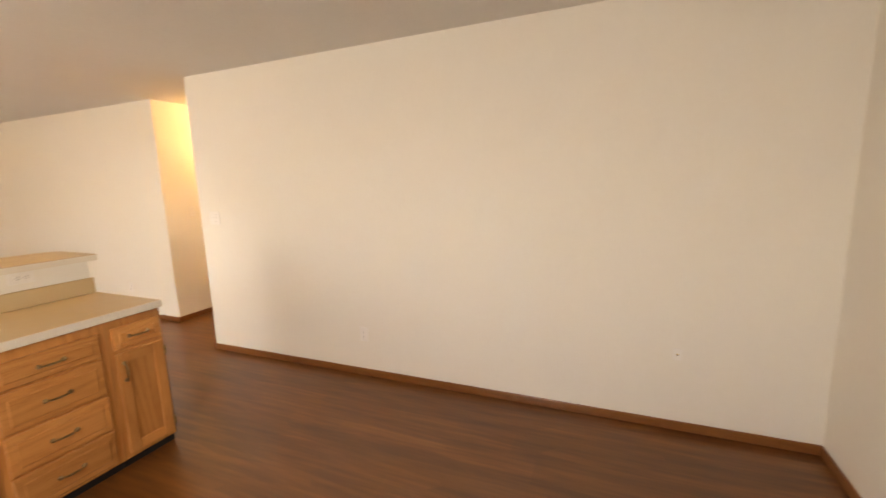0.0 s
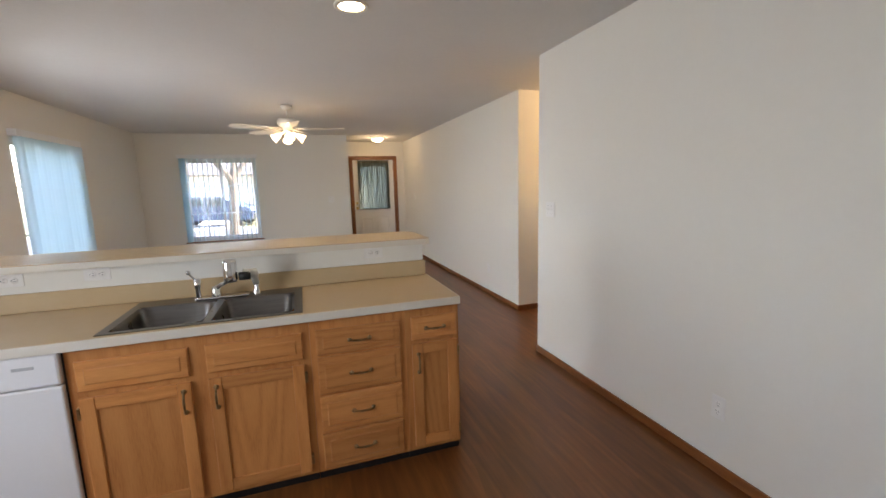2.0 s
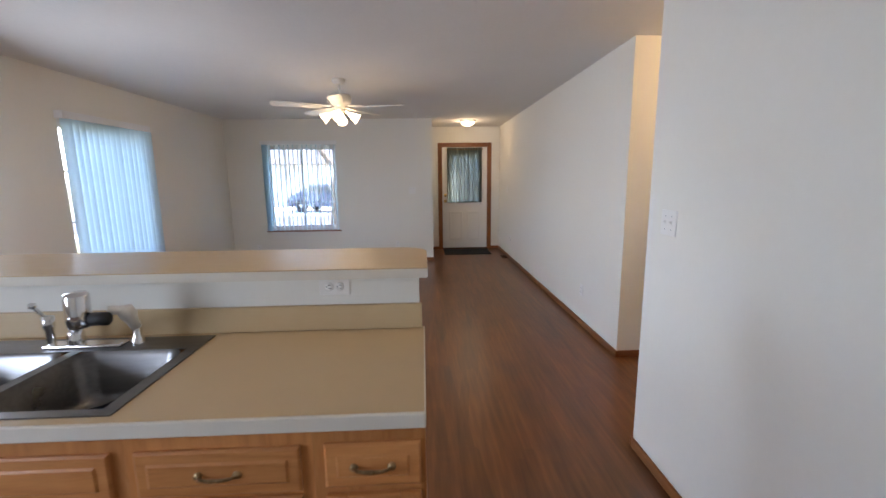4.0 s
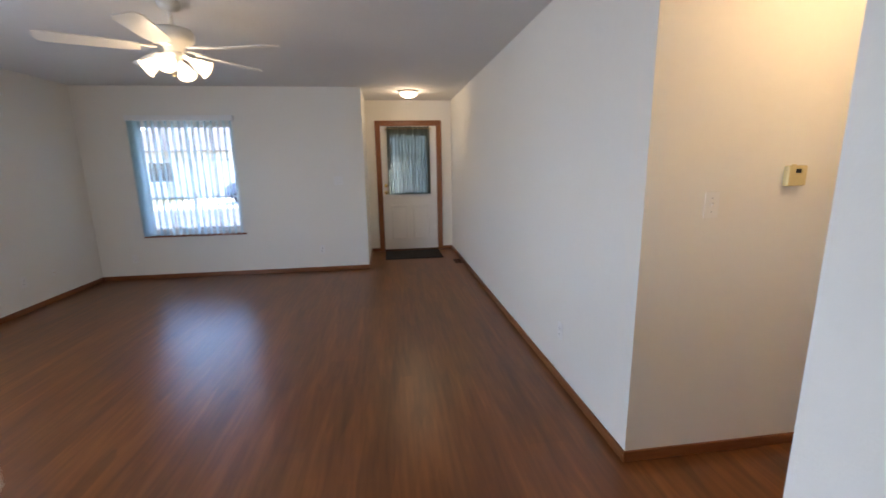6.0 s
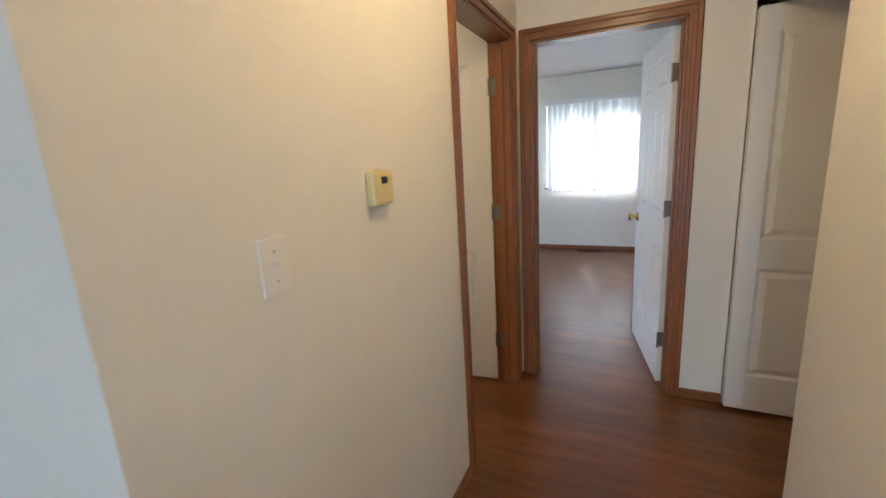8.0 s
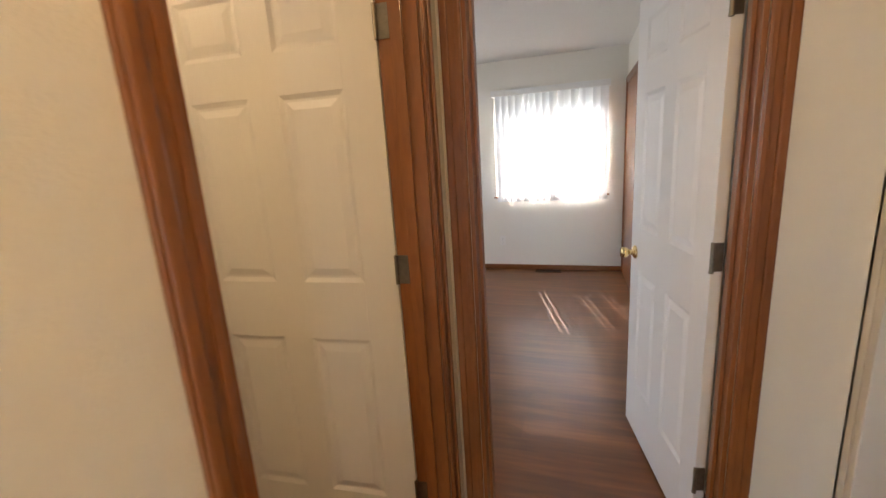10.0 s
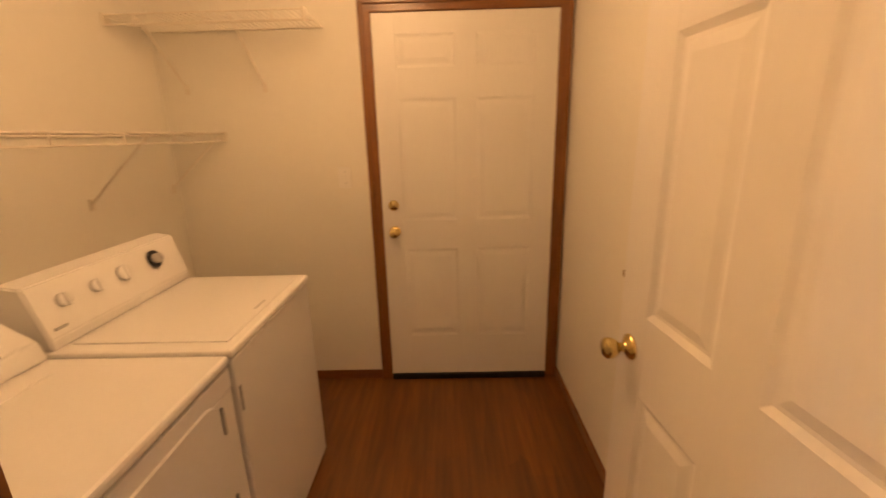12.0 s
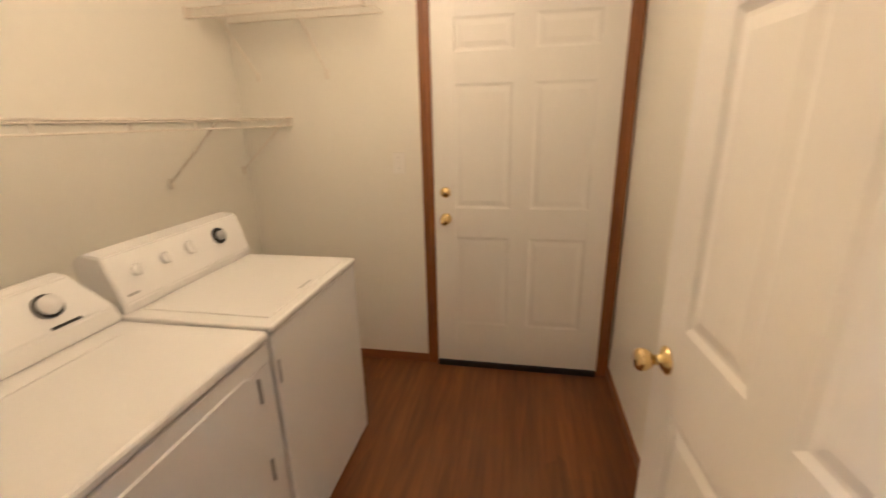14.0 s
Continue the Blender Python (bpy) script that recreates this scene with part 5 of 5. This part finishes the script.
def tree(x, y, h):
    rnd = random.Random(int(x * 10 + y))
    g = thing("tree", "leafy tree with a grey-brown trunk beyond the window", "tree", pose(x, y, -0.36))
    bm = B()
    tips = []

    def limb(p, d, l, r, depth):
        q = p + d * l
        m = Matrix.Translation(p) @ d.to_track_quat("Z", "Y").to_matrix().to_4x4()
        cyl(bm, r, r * 0.7, l, m, 8)
        if depth == 0:
            tips.append(q)
            return
        for _ in range(3):
            e = (d + Vector((rnd.uniform(-0.8, 0.8), rnd.uniform(-0.8, 0.8), rnd.uniform(-0.1, 0.5)))).normalized()
            limb(q, e, l * rnd.uniform(0.6, 0.8), r * 0.62, depth - 1)

    limb(Vector((0, 0, 0)), Vector((0.05, 0.02, 1)).normalized(), h * 0.32, 0.16, 3)
    part("trunk", bm, BARK, g)
    bm = B()
    for p in tips:
        for _ in range(45):
            c = p + Vector((rnd.gauss(0, 0.42), rnd.gauss(0, 0.42), rnd.gauss(0, 0.35)))
            e = Euler((rnd.uniform(0, 6), rnd.uniform(0, 6), rnd.uniform(0, 6))).to_matrix()
            s = rnd.uniform(0.05, 0.1)
            bm.faces.new([bm.verts.new(c + e @ Vector(v)) for v in ((-s, 0, 0), (0, -s * 0.5, 0), (s, 0, 0), (0, s * 0.5, 0.01))])
    part("crown", bm, LEAF, g)


tree(-4.3, 14.5 - 4.5, 6.5)
tree(-1.2, 22.5, 7)

# ---- lamps' light ----
for i in range(4):
    a = radians(5 + 90 * i)
    lamp("fan_bulb_light", -2.37 + 0.12 * math.cos(a), 1.35 + 0.12 * math.sin(a), H - 0.36, FAN_W, 0.03)
lamp("entry_light", -0.728, 4.50, H - 0.13, ENTRY_W, 0.05)
lamp("hall_light", 0.75, -0.56, H - 0.13, HALL_W, 0.05, HALL)
lamp("laundry_light", 1.25, 1.10, H - 0.15, LAUNDRY_W, 0.10)
spot = new("downlight", bpy.data.lights.new("downlight", "SPOT"))
spot.data.energy, spot.data.spot_size, spot.data.spot_blend, spot.data.color, spot.data.shadow_soft_size = CAN_W, radians(110), 0.6, WARM, 0.05
spot.matrix_world = look((-1.95, -1.67, H - 0.02), (-1.95, -1.67, 0))

# ---- laminate planks ----
PW, PL = 0.192, 1.21


def plank_mesh(l, w):
    bm = B()
    bx(bm, 0, 0, -0.012, w, l, 0.0)
    return mesh_of("plank", bm, PLANK)


MESHES = {}
rnd = random.Random(5)


def lay(x0, x1, y0, y1):
    k = 0
    x = x0
    while x < x1 - 0.005:
        w = round(min(PW, x1 - x), 3)
        y = y0 - rnd.uniform(0.1, 1.1)
        while y < y1 - 0.01:
            a, b = max(y, y0), min(y + PL, y1)
            if b - a > 0.02:
                key = (round(b - a, 4), w)
                if key not in MESHES:
                    MESHES[key] = plank_mesh(b - a, w)
                o = new("plank", MESHES[key])
                o.location = (x, a, 0)
                o.parent = floor
            y += PL
        x += PW


lay(XW, -1.375, YS, YN)
lay(-1.375, 0.0, YS, YF)
lay(0.0, XB, -1.9, YG)
lay(XB, XE, -0.95, 2.9)
